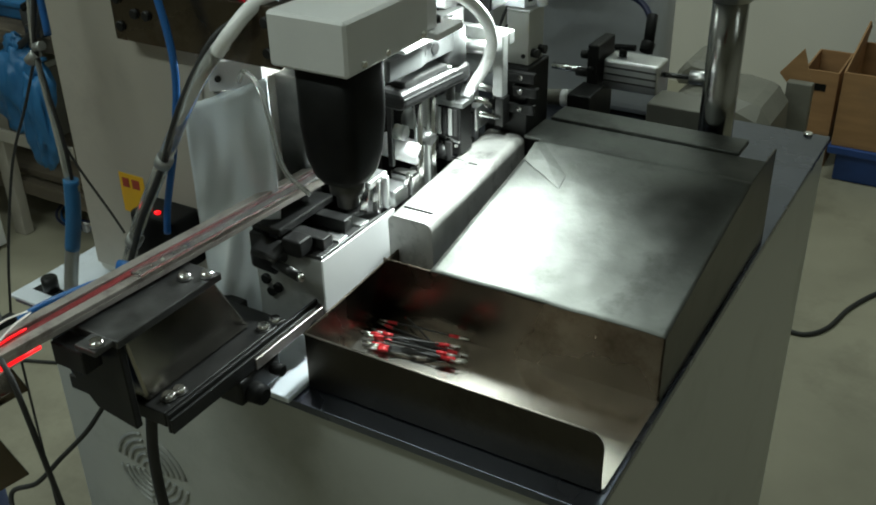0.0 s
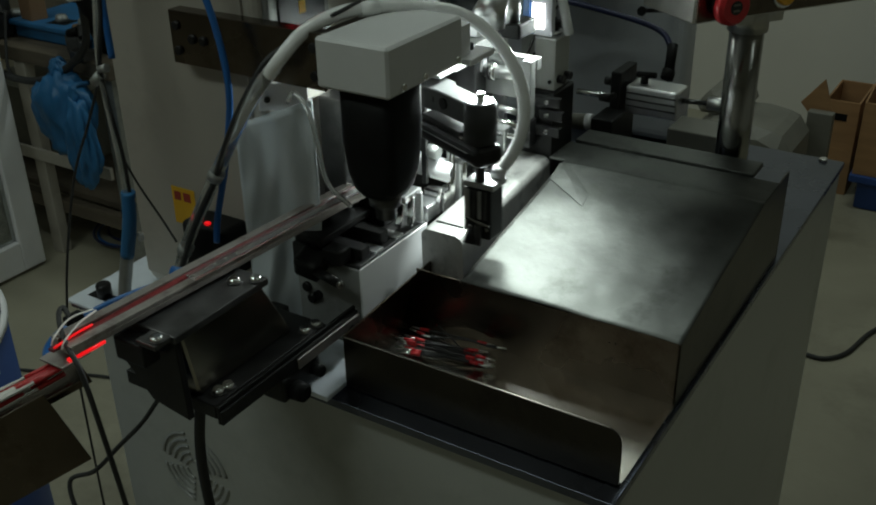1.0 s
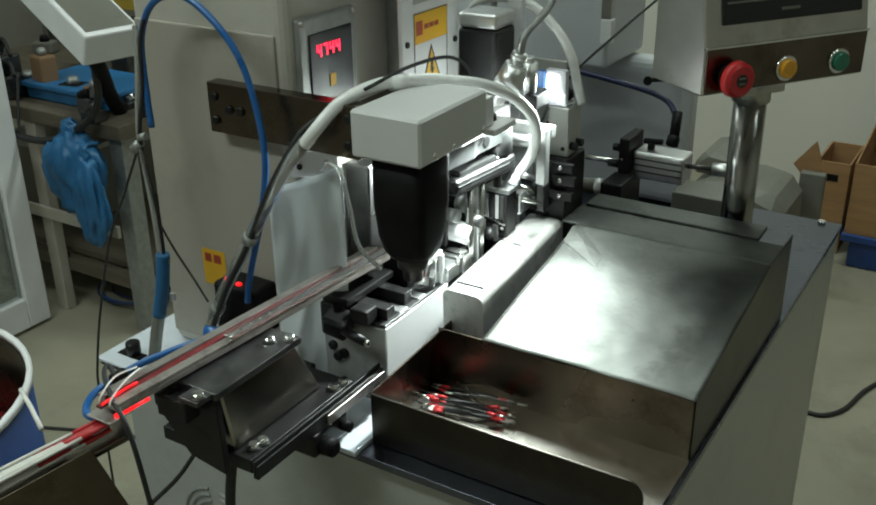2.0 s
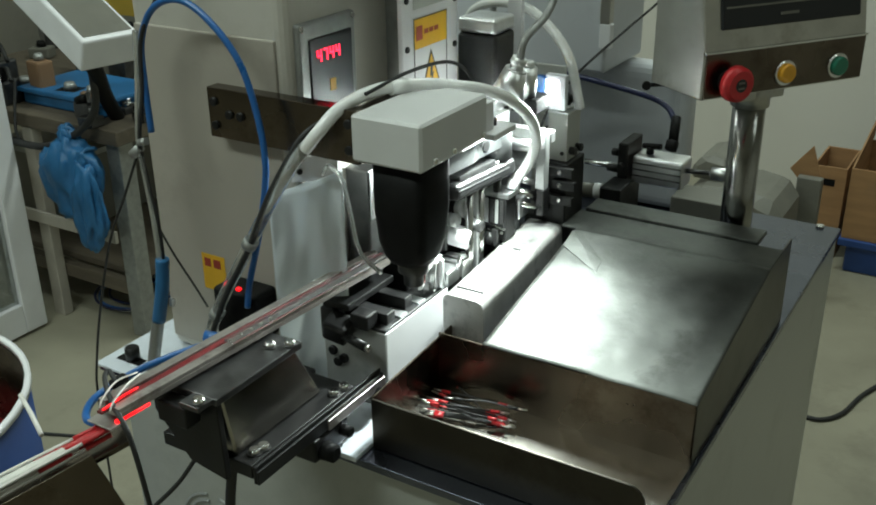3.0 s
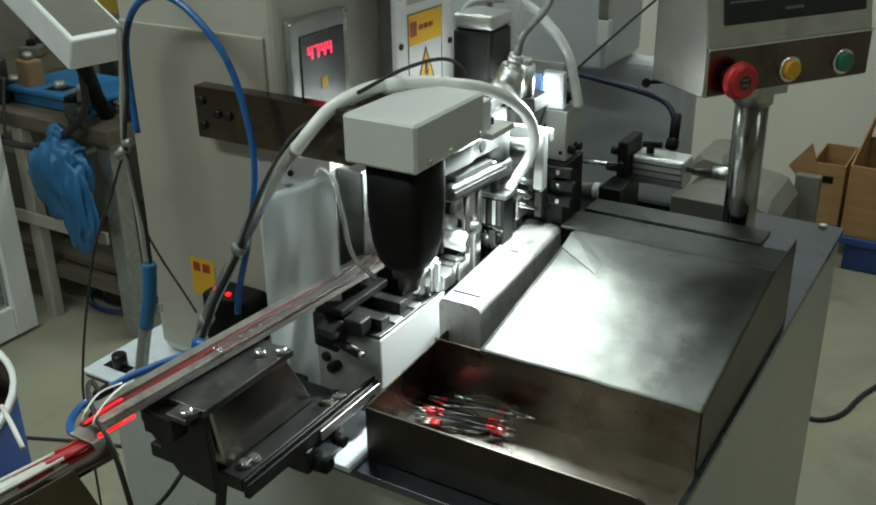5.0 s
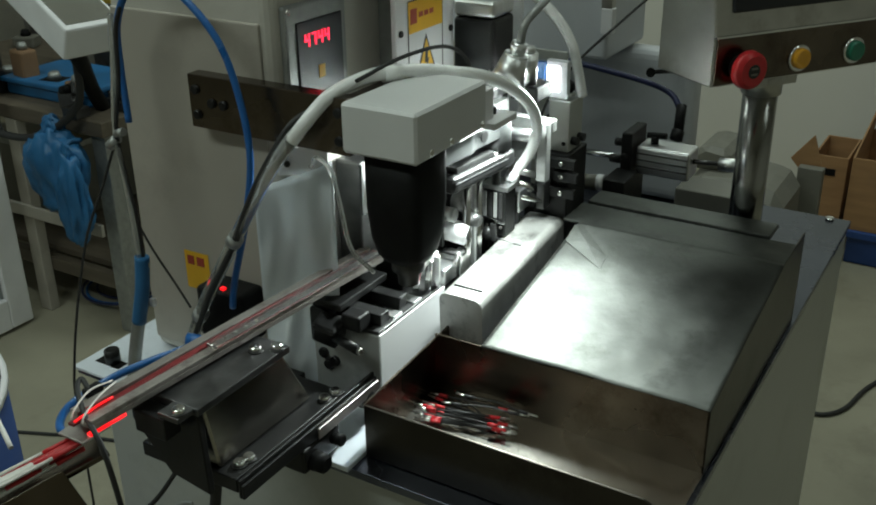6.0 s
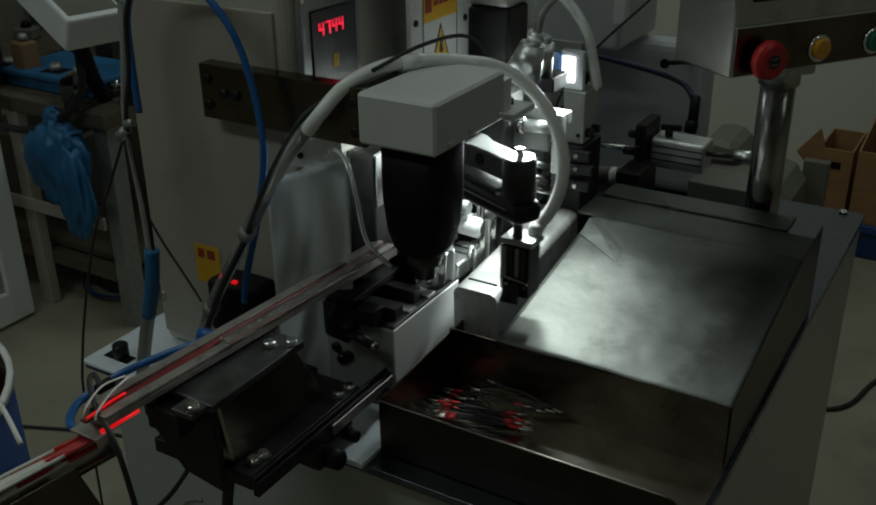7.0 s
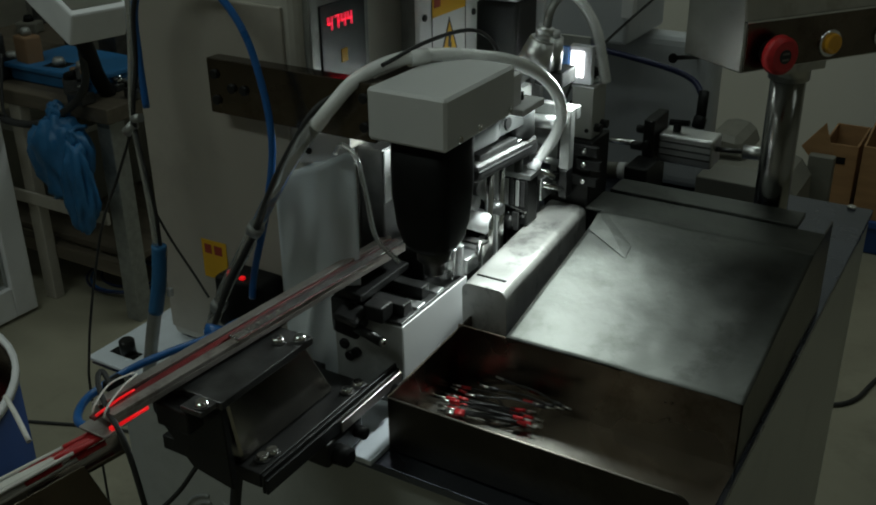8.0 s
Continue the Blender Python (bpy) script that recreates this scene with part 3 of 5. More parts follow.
def along(p, q, w0, w1, h0, h1, bev=0.0006):
    """A straight bar from p to q, from w0 to w1 across and h0 to h1 up."""
    d = (q - p)
    m = Matrix.Translation(p) @ Matrix.Rotation(math.atan2(d.y, d.x), 4, "Z") @ Matrix.Rotation(-math.atan2(d.z, math.hypot(d.x, d.y)), 4, "Y")
    return turned(box((0, w0, h0), (d.length, w1, h1), bev), m)


part("channel", along(RA, RB, -0.013, 0.013, -0.006, -0.001), M_RAIL, rail)
part("lip", along(RA, RB, -0.013, -0.0035, -0.001, 0.003), M_RAIL, rail)
part("lip", along(RA, RB, 0.004, 0.013, -0.001, 0.005), M_RAIL, rail)
part("cover_strip", along(RA + (RB - RA) * 0.35, RB, -0.016, -0.0035, 0.0052, 0.0075), M_FILM, rail, "clear acrylic strip")
for k in range(3):
    part("wire", hose([RA + Vector((0.002 * (k - 1), -0.01, 0.001)), RA + (RB - RA) * 0.5 + Vector((0.002 * (k - 1), 0, 0.003)), RB + Vector((0.002 * (k - 1), 0, 0.001))], 0.0014, 8), M_REDW, rail, "dark red wire")
for k in range(5):
    p = RA + (RB - RA) * (0.36 + 0.035 * k) + Vector((0.009, 0, 0.005))
    part("rail_screw", screw(p, (0, 0, 1), 0.0016, 0.0008), M_TIN, rail)
part("sensor", box((-0.627, 0.446, 0.941), (-0.619, 0.462, 0.949), 0.0015), M_BLACKP, rail, "small black fibre sensor")
part("lit_wire_end", hose([RA + Vector((0.002, -0.008, 0.003)), RA + Vector((0.002, 0.012, 0.0045)), RA + Vector((0.002, 0.030, 0.004))], 0.0008, 8, 4), M_REDGLOW, rail, "wire end lit red by the sensor")
for dx in (-0.006, 0.006):
    part("fibre_loop", hose([RA + Vector((-0.012 + dx * 0.3, 0.045, 0.006)), RA + Vector((-0.008 + dx, 0.022, 0.009)), RA + Vector((dx, 0.0, 0.007)), RA + Vector((0.002 + dx, -0.006, 0.002))], 0.0008, 8, 5), M_WIREW, rail, "pale fibre loop")
part("sensor_light", rod(RA + Vector((0.011, -0.004, -0.008)), RA + Vector((0.013, 0.030, -0.008)), 0.0022), M_REDGLOW, rail, "glowing red sensor light")
part("nose_plate", box((-0.618, 0.412, 0.930), (-0.590, 0.44, 0.932), 0.0008), M_RAIL, rail)

# front chute with loose wires
ft = thing("feed_trough", "dark steel trough carrying white and red loose wires", "trough", (-0.66, 0.40, 0.86))
TA, TB = Vector((-0.705, 0.268, 0.862)), Vector((-0.600, 0.428, 0.926))
part("side", along(TA, TA + (TB - TA) * 0.86, -0.018, -0.016, -0.08, -0.004), M_BIN, ft)
part("side", along(TA, TB, 0.022, 0.024, -0.04, -0.007), M_BIN, ft)
part("bed", along(TA, TB, -0.016, 0.022, -0.012, -0.010), M_BIN, ft)
rnd = random.Random(5)
for k in range(20):
    o = Vector((rnd.uniform(-0.013, 0.012), 0, rnd.uniform(-0.005, 0.008)))
    a, b = rnd.uniform(0, 0.25), rnd.uniform(0.72, 0.96)
    p, q = TA + (TB - TA) * a + o, TA + (TB - TA) * b + o * 0.6
    w = thing("loose_wire", "loose white wire with a red sleeve in the trough", "wire", p, "wires in the trough")
    mid = p + (q - p) * rnd.uniform(0.8, 0.9)
    part("insulation", hose([p, (p + mid) / 2 + Vector((0, 0, 0.001)), mid], 0.0016, 8, 4), M_WIREW, w)
    part("sleeve", hose([mid, q], 0.0021, 8, 3), M_RED, w, "red sleeve")
stick = thing("loose_wire", "loose white wire standing out over the trough side", "wire", (-0.70, 0.43, 0.9), "wires in the trough")
part("insulation", hose([(-0.745, 0.44, 0.90), (-0.72, 0.43, 0.895), (-0.695, 0.42, 0.885)], 0.0022, 8, 4), M_WIREW, stick)

# drum of red wires
drum = thing("wire_drum", "open drum with a white rim holding red wires", "drum", (-1.212, 0.487, 0))


def ring_wall(c, r0, r1, z0, z1, n=48):
    bm = bmesh.new()
    loops = [[bm.verts.new((c[0] + r * math.cos(2 * math.pi * k / n), c[1] + r * math.sin(2 * math.pi * k / n), z)) for k in range(n)]
             for r, z in ((r1, z0), (r1, z1), (r0, z1), (r0, z0))]
    for i in range(4):
        a, b = loops[i], loops[(i + 1) % 4]
        for k in range(n):
            bm.faces.new((a[k], a[(k + 1) % n], b[(k + 1) % n], b[k])).smooth = True
    bmesh.ops.recalc_face_normals(bm, faces=bm.faces[:])
    return bm


DC, DR = (-1.222, 0.482), 0.236
part("wall", ring_wall(DC, DR - 0.003, DR, 0.0, 0.692), M_NAVY, drum, "blue drum wall")
part("rim", ring_wall(DC, DR - 0.004, DR + 0.004, 0.692, 0.700), M_WHITE, drum, "white rim")
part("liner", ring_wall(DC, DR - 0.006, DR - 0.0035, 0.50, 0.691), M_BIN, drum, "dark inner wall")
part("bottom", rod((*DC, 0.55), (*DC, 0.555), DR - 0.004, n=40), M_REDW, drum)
for k in range(110):
    a, r = rnd.uniform(0, 6.28), rnd.uniform(0, DR - 0.03)
    c = Vector((DC[0] + r * math.cos(a), DC[1] + r * math.sin(a), 0.56 + rnd.uniform(0, 0.03)))
    d = Vector((rnd.uniform(-1, 1), rnd.uniform(-1, 1), rnd.uniform(-0.2, 0.4))).normalized() * 0.025
    part("wire", hose([c - d, c + Vector((0, 0, 0.004)), c + d], 0.002, 6, 3), M_RED if k % 4 else M_WIREW, drum, "red wire")

# ---- light-blue side cover with its bracket ----
cov = thing("side_cover", "creased blue-grey sheet cover leaning beside the column", "cover", (-0.59, 0.68, TZ))
ca, cb = Vector((-0.641, 0.682, 0)), Vector((-0.581, 0.726, 0))


def cover_sheet(a, b, z0, za, zb, t, n=24, k=36):
    bm = bmesh.new()
    d = (b - a)
    nrm = Vector((d.y, -d.x, 0)).normalized()
    def face(off, wav):
        rows = []
        for j in range(k + 1):
            row = []
            for i in range(n + 1):
                u, v = i / n, j / k
                p = a + d * u
                z = z0 + (za + (zb - za) * u - z0) * v
                w = wav * 0.011 * (noise.noise(Vector((u * 2.6 + v * 1.5, v * 1.1, 1.7))) + 0.45 * noise.noise(Vector((u * 5 - v * 3, v * 3, 4))))
                row.append(bm.verts.new((p.x + nrm.x * (off + w), p.y + nrm.y * (off + w), z)))
            rows.append(row)
        return rows
    f, g = face(0, 1), face(-t, 0)
    for rows in (f, g):
        for p, q in zip(rows, rows[1:]):
            for i in range(n):
                bm.faces.new((p[i], p[i + 1], q[i + 1], q[i])).smooth = True
    def stitch(p, q):
        for i in range(len(p) - 1):
            bm.faces.new((p[i], p[i + 1], q[i + 1], q[i]))
    stitch(f[0], g[0]), stitch(f[-1], g[-1])
    stitch([r[0] for r in f], [r[0] for r in g]), stitch([r[-1] for r in f], [r[-1] for r in g])
    bmesh.ops.recalc_face_normals(bm, faces=bm.faces[:])
    return bm


part("sheet", cover_sheet(ca, cb, TZ, 1.031, 1.055, 0.010), M_BLUEGREY, cov)
part("bracket", turned(box((-0.002, 0.0, -0.005), (0.045, 0.012, 0.022), 0.001), Matrix.Translation((-0.622, 0.700, 1.050)) @ Matrix.Rotation(math.atan2(0.05, 0.061), 4, "Z")), M_WHITE, cov, "white bracket")
part("screw", screw((-0.616, 0.703, 1.057), (0.6, -0.8, 0), 0.003, 0.002), M_BLACK, cov)
lp = thing("lower_housing", "dark steel housing standing behind the side cover", "housing", (-0.56, 0.76, TZ))
part("body", box((-0.614, 0.775, 0.8985), (-0.585, 0.845, 1.04), 0.002), M_DARKM, lp)
part("light_strip", box((-0.5848, 0.777, 0.985), (-0.583, 0.787, 1.038), 0.0005), M_WHITE, lp, "white strip")

# dark cable box on the base of the column
sb = thing("sensor_amplifier", "dark sensor amplifier box with a red light on the column", "sensor", (-0.68, 0.67, 0.93))
part("body", box((-0.712, 0.660, 0.868), (-0.652, 0.6965, 0.925), 0.005, 3), M_BLACKP, sb)
part("indicator", box((-0.682, 0.6645, 0.9252), (-0.677, 0.669, 0.928), 0.0006), M_REDGLOW, sb, "small red light")
ys = thing("warning_sticker", "small yellow warning sticker on the column front", "sticker", (-0.705, 0.697, 0.98))
part("sheet", box((-0.758, 0.6962, 0.897), (-0.725, 0.6966, 0.94), 0), M_YELLOW, ys)
part("mark", box((-0.754, 0.6957, 0.925), (-0.745, 0.6961, 0.935), 0), M_INKR, ys)
part("mark", box((-0.741, 0.6957, 0.925), (-0.731, 0.6961, 0.935), 0), M_INKR, ys)

# ---- operator box on its post ----
U = Vector((0.57, 0.82, 0)).normalized()
A0 = Vector((-0.317, 1.025, 0))
PM = Matrix.Translation((A0.x, A0.y, 1.090)) @ Matrix.Rotation(math.atan2(U.y, U.x), 4, "Z")
op = thing("operator_box", "steel operator box with an emergency stop and two buttons", "control box", PM.translation)


def on_panel(bm):
    return turned(bm, PM)


PW, PD, PH = 0.228, 0.092, 0.052
side = [(0, 0), (0, PH), (0.030, PH + 0.17), (PD, PH + 0.19), (PD, 0)]
part("case", on_panel(prism(side, "x", 0, PW, 0.0015)), M_STEEL, op)
tilt = math.atan2(0.030, 0.17)
SM = Matrix.Translation((0, 0, PH)) @ Matrix.Rotation(-tilt, 4, "X")
part("screen", on_panel(turned(box((0.022, -0.003, 0.022), (PW - 0.012, 0.002, 0.16), 0.002), SM)), M_SCREEN, op, "dark display window")
part("screen_band", on_panel(turned(box((0.027, -0.0038, 0.044), (PW - 0.017, -0.0028, 0.046), 0), SM)), M_GREYP, op)
part("label_strip", on_panel(turned(box((0.10, -0.0038, 0.032), (0.125, -0.0028, 0.035), 0), SM)), M_GREYP, op)
# added dark sheet: the dim reflection on the case front, put into colour
part("shaded_front", on_panel(box((0.002, -0.0022, 0.002), (PW - 0.002, -0.0002, PH - 0.002), 0.0005)), M_BIN, op, "case front darkened for its dark reflection")
part("top_lip", on_panel(box((0, -0.003, PH - 0.0018), (PW, 0.002, PH + 0.001), 0.0005)), M_CHROME, op)
BX = (0.032, 0.112, 0.188)
BZ = 0.0125


def button(x, mat, name, label):
    b = part(name, on_panel(rod((x, 0, BZ + 0.007), (x, -0.005, BZ + 0.007), 0.0145, n=28, bev=0.001)), M_CHROME, op, "chrome button ring")
    part("lens", on_panel(rod((x, -0.005, BZ + 0.007), (x, -0.0095, BZ + 0.007), 0.0112, 0.0105, 24, 0.001)), mat, b, label)


part("stop_collar", on_panel(rod((BX[0], 0, BZ + 0.007), (BX[0], -0.012, BZ + 0.007), 0.013, n=24)), M_BLACKP, op, "black collar")
stop = part("stop_button", on_panel(rod((BX[0], -0.012, BZ + 0.007), (BX[0], -0.026, BZ + 0.007), 0.0205, 0.0185, 32, 0.003)), M_RED, op, "red mushroom stop button")
part("stop_mark", on_panel(rod((BX[0], -0.026, BZ + 0.007), (BX[0], -0.0266, BZ + 0.007), 0.0072, n=24)), M_INK, stop, "dark turn mark")
for dz in (-0.003, 0.003):
    part("mark_bar", on_panel(box((BX[0] - 0.004, -0.0271, BZ + 0.006 + dz), (BX[0] + 0.004, -0.0266, BZ + 0.008 + dz), 0)), M_GREYP, stop)
button(BX[1], M_AMBER, "amber_button", "amber button lens")
button(BX[2], M_GREEN, "green_button", "green button lens")
pc = PM @ Vector((PW * 0.50, PD * 0.55, 0))
post = thing("operator_box_post", "polished round steel post carrying the operator box", "post", (pc.x, pc.y, TZ))
part("tube", rod((pc.x, pc.y, TZ), (pc.x, pc.y, 1.075), 0.0192, n=40), M_POST, post)
part("collar", rod((pc.x, pc.y, 1.058), (pc.x, pc.y, 1.0895), 0.0225, n=32, bev=0.001), M_STEEL, post)
part("collar_plate", turned(box((-0.032, -0.02, 1.07), (0.032, 0.02, 1.0895), 0.002), Matrix.Translation((pc.x, pc.y, 0)) @ Matrix.Rotation(math.atan2(U.y, U.x), 4, "Z")), M_STEEL, post)
part("foot", rod((pc.x, pc.y, TZ), (pc.x, pc.y, TZ + 0.008), 0.032, n=32, bev=0.001), M_STEEL, post)

# ---- gooseneck lamp ----
def ring_cone(p, q, r0, r1, t=0.0012, n=28):
    """An open cone wall from p to q."""
    bm = bmesh.new()
    d = (q - p).normalized()
    u = d.orthogonal().normalized()
    v = d.cross(u)
    loops = [[bm.verts.new(c + (u * math.cos(2 * math.pi * k / n) + v * math.sin(2 * math.pi * k / n)) * r) for k in range(n)]
             for c, r in ((p, r0), (q, r1), (q, r1 - t), (p, r0 - t))]
    for i in range(4):
        a, b = loops[i], loops[(i + 1) % 4]
        for k in range(n):
            bm.faces.new((a[k], a[(k + 1) % n], b[(k + 1) % n], b[k])).smooth = i % 2 == 0
    bmesh.ops.recalc_face_normals(bm, faces=bm.faces[:])
    return bm



lamp = thing("work_lamp", "aluminium work lamp on a flexible neck, switched on", "lamp", (-0.6, 1.05, TZ))
axis = Vector((-0.30, -0.10, -1)).normalized()
top = LAMP_AT - axis * 0.022
part("shade", join(ring_cone(LAMP_AT + axis * 0.024, LAMP_AT - axis * 0.008, 0.0190, 0.0125), rod(LAMP_AT - axis * 0.008, LAMP_AT - axis * 0.010, 0.0125, 0.0115, 28), rod(LAMP_AT - axis * 0.010, LAMP_AT - axis * 0.016, 0.0078, 0.0078, 24), rod(LAMP_AT - axis * 0.016, top, 0.0092, 0.0080, 24)), M_ALU, lamp, "brushed aluminium shade")
part("led_face", box((-0.497, 1.0150, 1.066), (-0.482, 1.0170, 1.094), 0.0006), M_LAMPG, lamp, "lit white diffuser")
part("led_case", box((-0.499, 1.0172, 1.058), (-0.473, 1.0260, 1.100), 0.001), M_REAR, lamp)
part("lamp_bulb", rod(LAMP_AT + axis * 0.002, LAMP_AT + axis * 0.005, 0.011, n=24), M_LAMPG, lamp, "lit white bulb")
part("second_shade", join(rod((-0.495, 0.958, 1.086), (-0.493, 0.958, 1.122), 0.0115, 0.0110, 24, 0.001), rod((-0.493, 0.958, 1.122), (-0.493, 0.958, 1.128), 0.008, 0.007, 18)), M_ALU, lamp, "short aluminium lamp barrel")
part("blue_tab", box((-0.508, 1.014, 1.066), (-0.4992, 1.020, 1.098), 0.0008), M_BLUE, lamp, "blue plastic tab")
part("lamp_socket", box((-0.508, 0.947, 1.0715), (-0.476, 0.984, 1.0880), 0.002), M_BLACKP, lamp, "black socket")
part("gooseneck", hose([top, top + Vector((0.004, 0.004, 0.02)), (-0.468, 0.96, 1.19), (-0.466, 0.98, 1.25), (-0.50, 1.03, 1.32), (-0.56, 1.07, 1.30), (-0.60, 1.08, 1.2), (-0.60, 1.08, 1.06)], 0.0042, 12), M_GREYM, lamp, "grey flexible neck")

# ---- press mechanism behind the ridge ----
mech = thing("press_unit", "cluster of steel and black press parts under the lamp", "mechanism", (-0.58, 1.0, TZ))
part("base", box((-0.66, 0.86, TZ), (-0.545, 1.10, 0.87), 0.002), M_DARKM, mech)
part("slide_body", box((-0.64, 0.945, 0.8702), (-0.5525, 1.062, 0.962), 0.002), M_DARKM, mech)
part("slide_face", box((-0.5523, 0.935, 0.8702), (-0.548, 1.06, 0.925), 0.001), M_DARKM, mech, "dark slide plate")
for k in range(5):
    part("bolt", screw((-0.548, 0.948 + 0.023 * k, 0.914), (1, 0, 0), 0.0042, 0.003), M_CHROME, mech)
for k in range(2):
    part("bolt", screw((-0.548, 0.95 + 0.05 * k, 0.890), (1, 0, 0), 0.0042, 0.003), M_BLACK, mech)
for k in range(4):
    part("guide_strip", box((-0.5523, 0.940 + 0.019 * k, 0.926), (-0.546, 0.949 + 0.019 * k, 0.985 - 0.003 * k), 0.0008), (M_ALU, M_CHROME)[k % 2], mech)
for x, y, r in ((-0.533, 0.925, 0.0042), (-0.531, 0.895, 0.0048)):
    part("guide_post", rod((x, y, TZ), (x, y, 1.0), r, n=18), M_CHROME, mech, "polished guide post")
part("backing_plate", box((-0.60, 0.926, 0.8702), (-0.546, 0.934, 1.02), 0.001), M_BLACK, mech)
part("cylinder_nose", rod((-0.572, 0.887, 0.936), (-0.528, 0.893, 0.930), 0.0125, n=24, bev=0.002), M_WHITE, mech, "white cylinder nose")
part("cylinder_bore", rod((-0.5282, 0.893, 0.930), (-0.527, 0.8932, 0.930), 0.006, n=16), M_BLACK, mech)
part("cylinder_collar", rod((-0.535, 0.905, 0.945), (-0.520, 0.905, 0.943), 0.007, n=20, bev=0.001), M_DARKM, mech)
part("jaw", box((-0.560, 0.842, 0.890), (-0.528, 0.868, 0.908), 0.002), M_ALU, mech)
part("jaw", box((-0.552, 0.870, 0.885), (-0.524, 0.885, 0.915), 0.002), M_CHROME, mech)
part("jaw_block", box((-0.60, 0.838, TZ), (-0.535, 0.885, 0.8895), 0.002), M_DARKM, mech)
for x, y, a in ((-0.540, 0.802, 12), (-0.531, 0.812, 6), (-0.527, 0.824, 2)):
    part("jaw_finger", turned(box((-0.0035, -0.003, 0), (0.0035, 0.003, 0.036), 0.001), pose(x, y, 0.8995, 6, a, 15)), (M_ALU, M_CHROME)[a > 5], mech)
part("finger_bridge", box((-0.548, 0.796, 0.930), (-0.526, 0.828, 0.938), 0.0015), M_ALU, mech)
part("pusher", box((-0.585, 0.795, 0.8985), (-0.553, 0.832, 0.930), 0.002), M_BLACK, mech)
part("nozzle", rod((-0.553, 0.80, 0.918), (-0.540, 0.80, 0.914), 0.006, n=14), M_CHROME, mech)
# frame above
part("frame_stand", box((-0.66, 0.99, 0.9622), (-0.575, 1.06, 1.06), 0.002), M_DARKM, mech)
part("frame_beam", box((-0.575, 0.990, 1.026), (-0.476, 1.002, 1.040), 0.0015), M_BLOCK, mech)
part("frame_upright", box((-0.489, 0.977, 0.972), (-0.477, 0.9895, 1.040), 0.0015), M_BLOCK, mech)
part("pivot_bracket", box((-0.476, 0.7835, 1.100), (-0.450, 0.800, 1.129), 0.001), M_WHITE, mech, "white pivot bracket")
part("bracket_foot", box((-0.476, 0.7835, 1.0935), (-0.440, 0.828, 1.0998), 0.001), M_WHITE, mech, "white pivot plate")
part("bracket_bolt", screw((-0.458, 0.812, 1.0998), (0, 0, 1), 0.0040, 0.006), M_BLACK, mech)
# added plate on a stay, keeps the lamp off the root of the arm
part("arm_shade_plate", box((-0.548, 0.835, 1.0560), (-0.506, 0.905, 1.0600), 0.001), M_BLOCK, mech, "grey plate added to shade the arm root")
part("shade_plate_stay", box((-0.548, 0.905, 1.040), (-0.530, 0.9895, 1.0600), 0.001), M_BLOCK, mech)
part("upright", box((-0.560, 1.036, TZ), (-0.541, 1.044, 1.26), 0.001), M_WHITE, mech, "pale upright")
# added pale plate and its leg imitate the pool of light on the rear housing
part("lit_wall_plate", box((-0.562, 1.118, 1.020), (-0.518, 1.122, 1.084), 0.001), M_CAB, mech, "pale plate standing in for the lit rear housing")
part("lit_wall_leg", box((-0.562, 1.118, TZ), (-0.546, 1.122, 1.020), 0.0005), M_CAB, mech)
part("frame_post", box((-0.552, 0.979, 1.018), (-0.538, 0.989, 1.080), 0.001), M_WHITE, mech, "pale upright post")
part("frame_shaft", rod((-0.538, 0.984, 1.020), (-0.490, 0.984, 1.022), 0.0075, n=20), M_ALU, mech)
part("shaft_collar", rod((-0.532, 0.984, 1.0202), (-0.522, 0.984, 1.0206), 0.0105, n=20, bev=0.001), M_CHROME, mech)
part("frame_plate", box((-0.548, 0.992, 0.99), (-0.50, 1.0, 1.03), 0.001), M_GREYM, mech)
part("jaw_rod", rod((-0.534, 0.992, 0.958), (-0.499, 1.020, 0.944), 0.0058, n=16, bev=0.001), M_CHROME, mech)
part("jaw_rod", rod((-0.524, 0.982, 0.948), (-0.494, 1.012, 0.934), 0.0032, n=12), M_CHROME, mech)
part("jaw_rod", rod((-0.530, 1.000, 0.972), (-0.506, 1.018, 0.962), 0.0042, n=12), M_ALU, mech)
part("jaw_clevis", box((-0.502, 1.008, 0.925), (-0.492, 1.026, 0.958), 0.0015), M_DARKM, mech)
part("bolt_bar", turned(box((-0.003, -0.026, -0.0025), (0.003, 0.026, 0.0025), 0.0008), pose(-0.540, 0.958, 0.931, -14, 0, -6)), M_CHROME, mech, "slanting steel bar")
for y, z, rr in ((0.905, 0.962, 0.011), (0.882, 0.955, 0.008), (0.916, 0.985, 0.007)):
    part("roller", rod((-0.552, y, z), (-0.538, y, z), rr, n=20, bev=0.001), M_GREYM, mech)
part("tall_plate", box((-0.541, 0.918, TZ), (-0.534, 0.9215, 0.998), 0.0006), M_BLOCK, mech, "tall ground steel plate")
part("tall_plate", box((-0.556, 0.874, 0.918), (-0.550, 0.879, 1.010), 0.0006), M_DARKM, mech)
part("clamp_finger", turned(box((-0.002, -0.010, -0.002), (0.002, 0.010, 0.002), 0.0006), pose(-0.526, 0.862, 0.914, 20, 0, 20)), M_CHROME, mech)
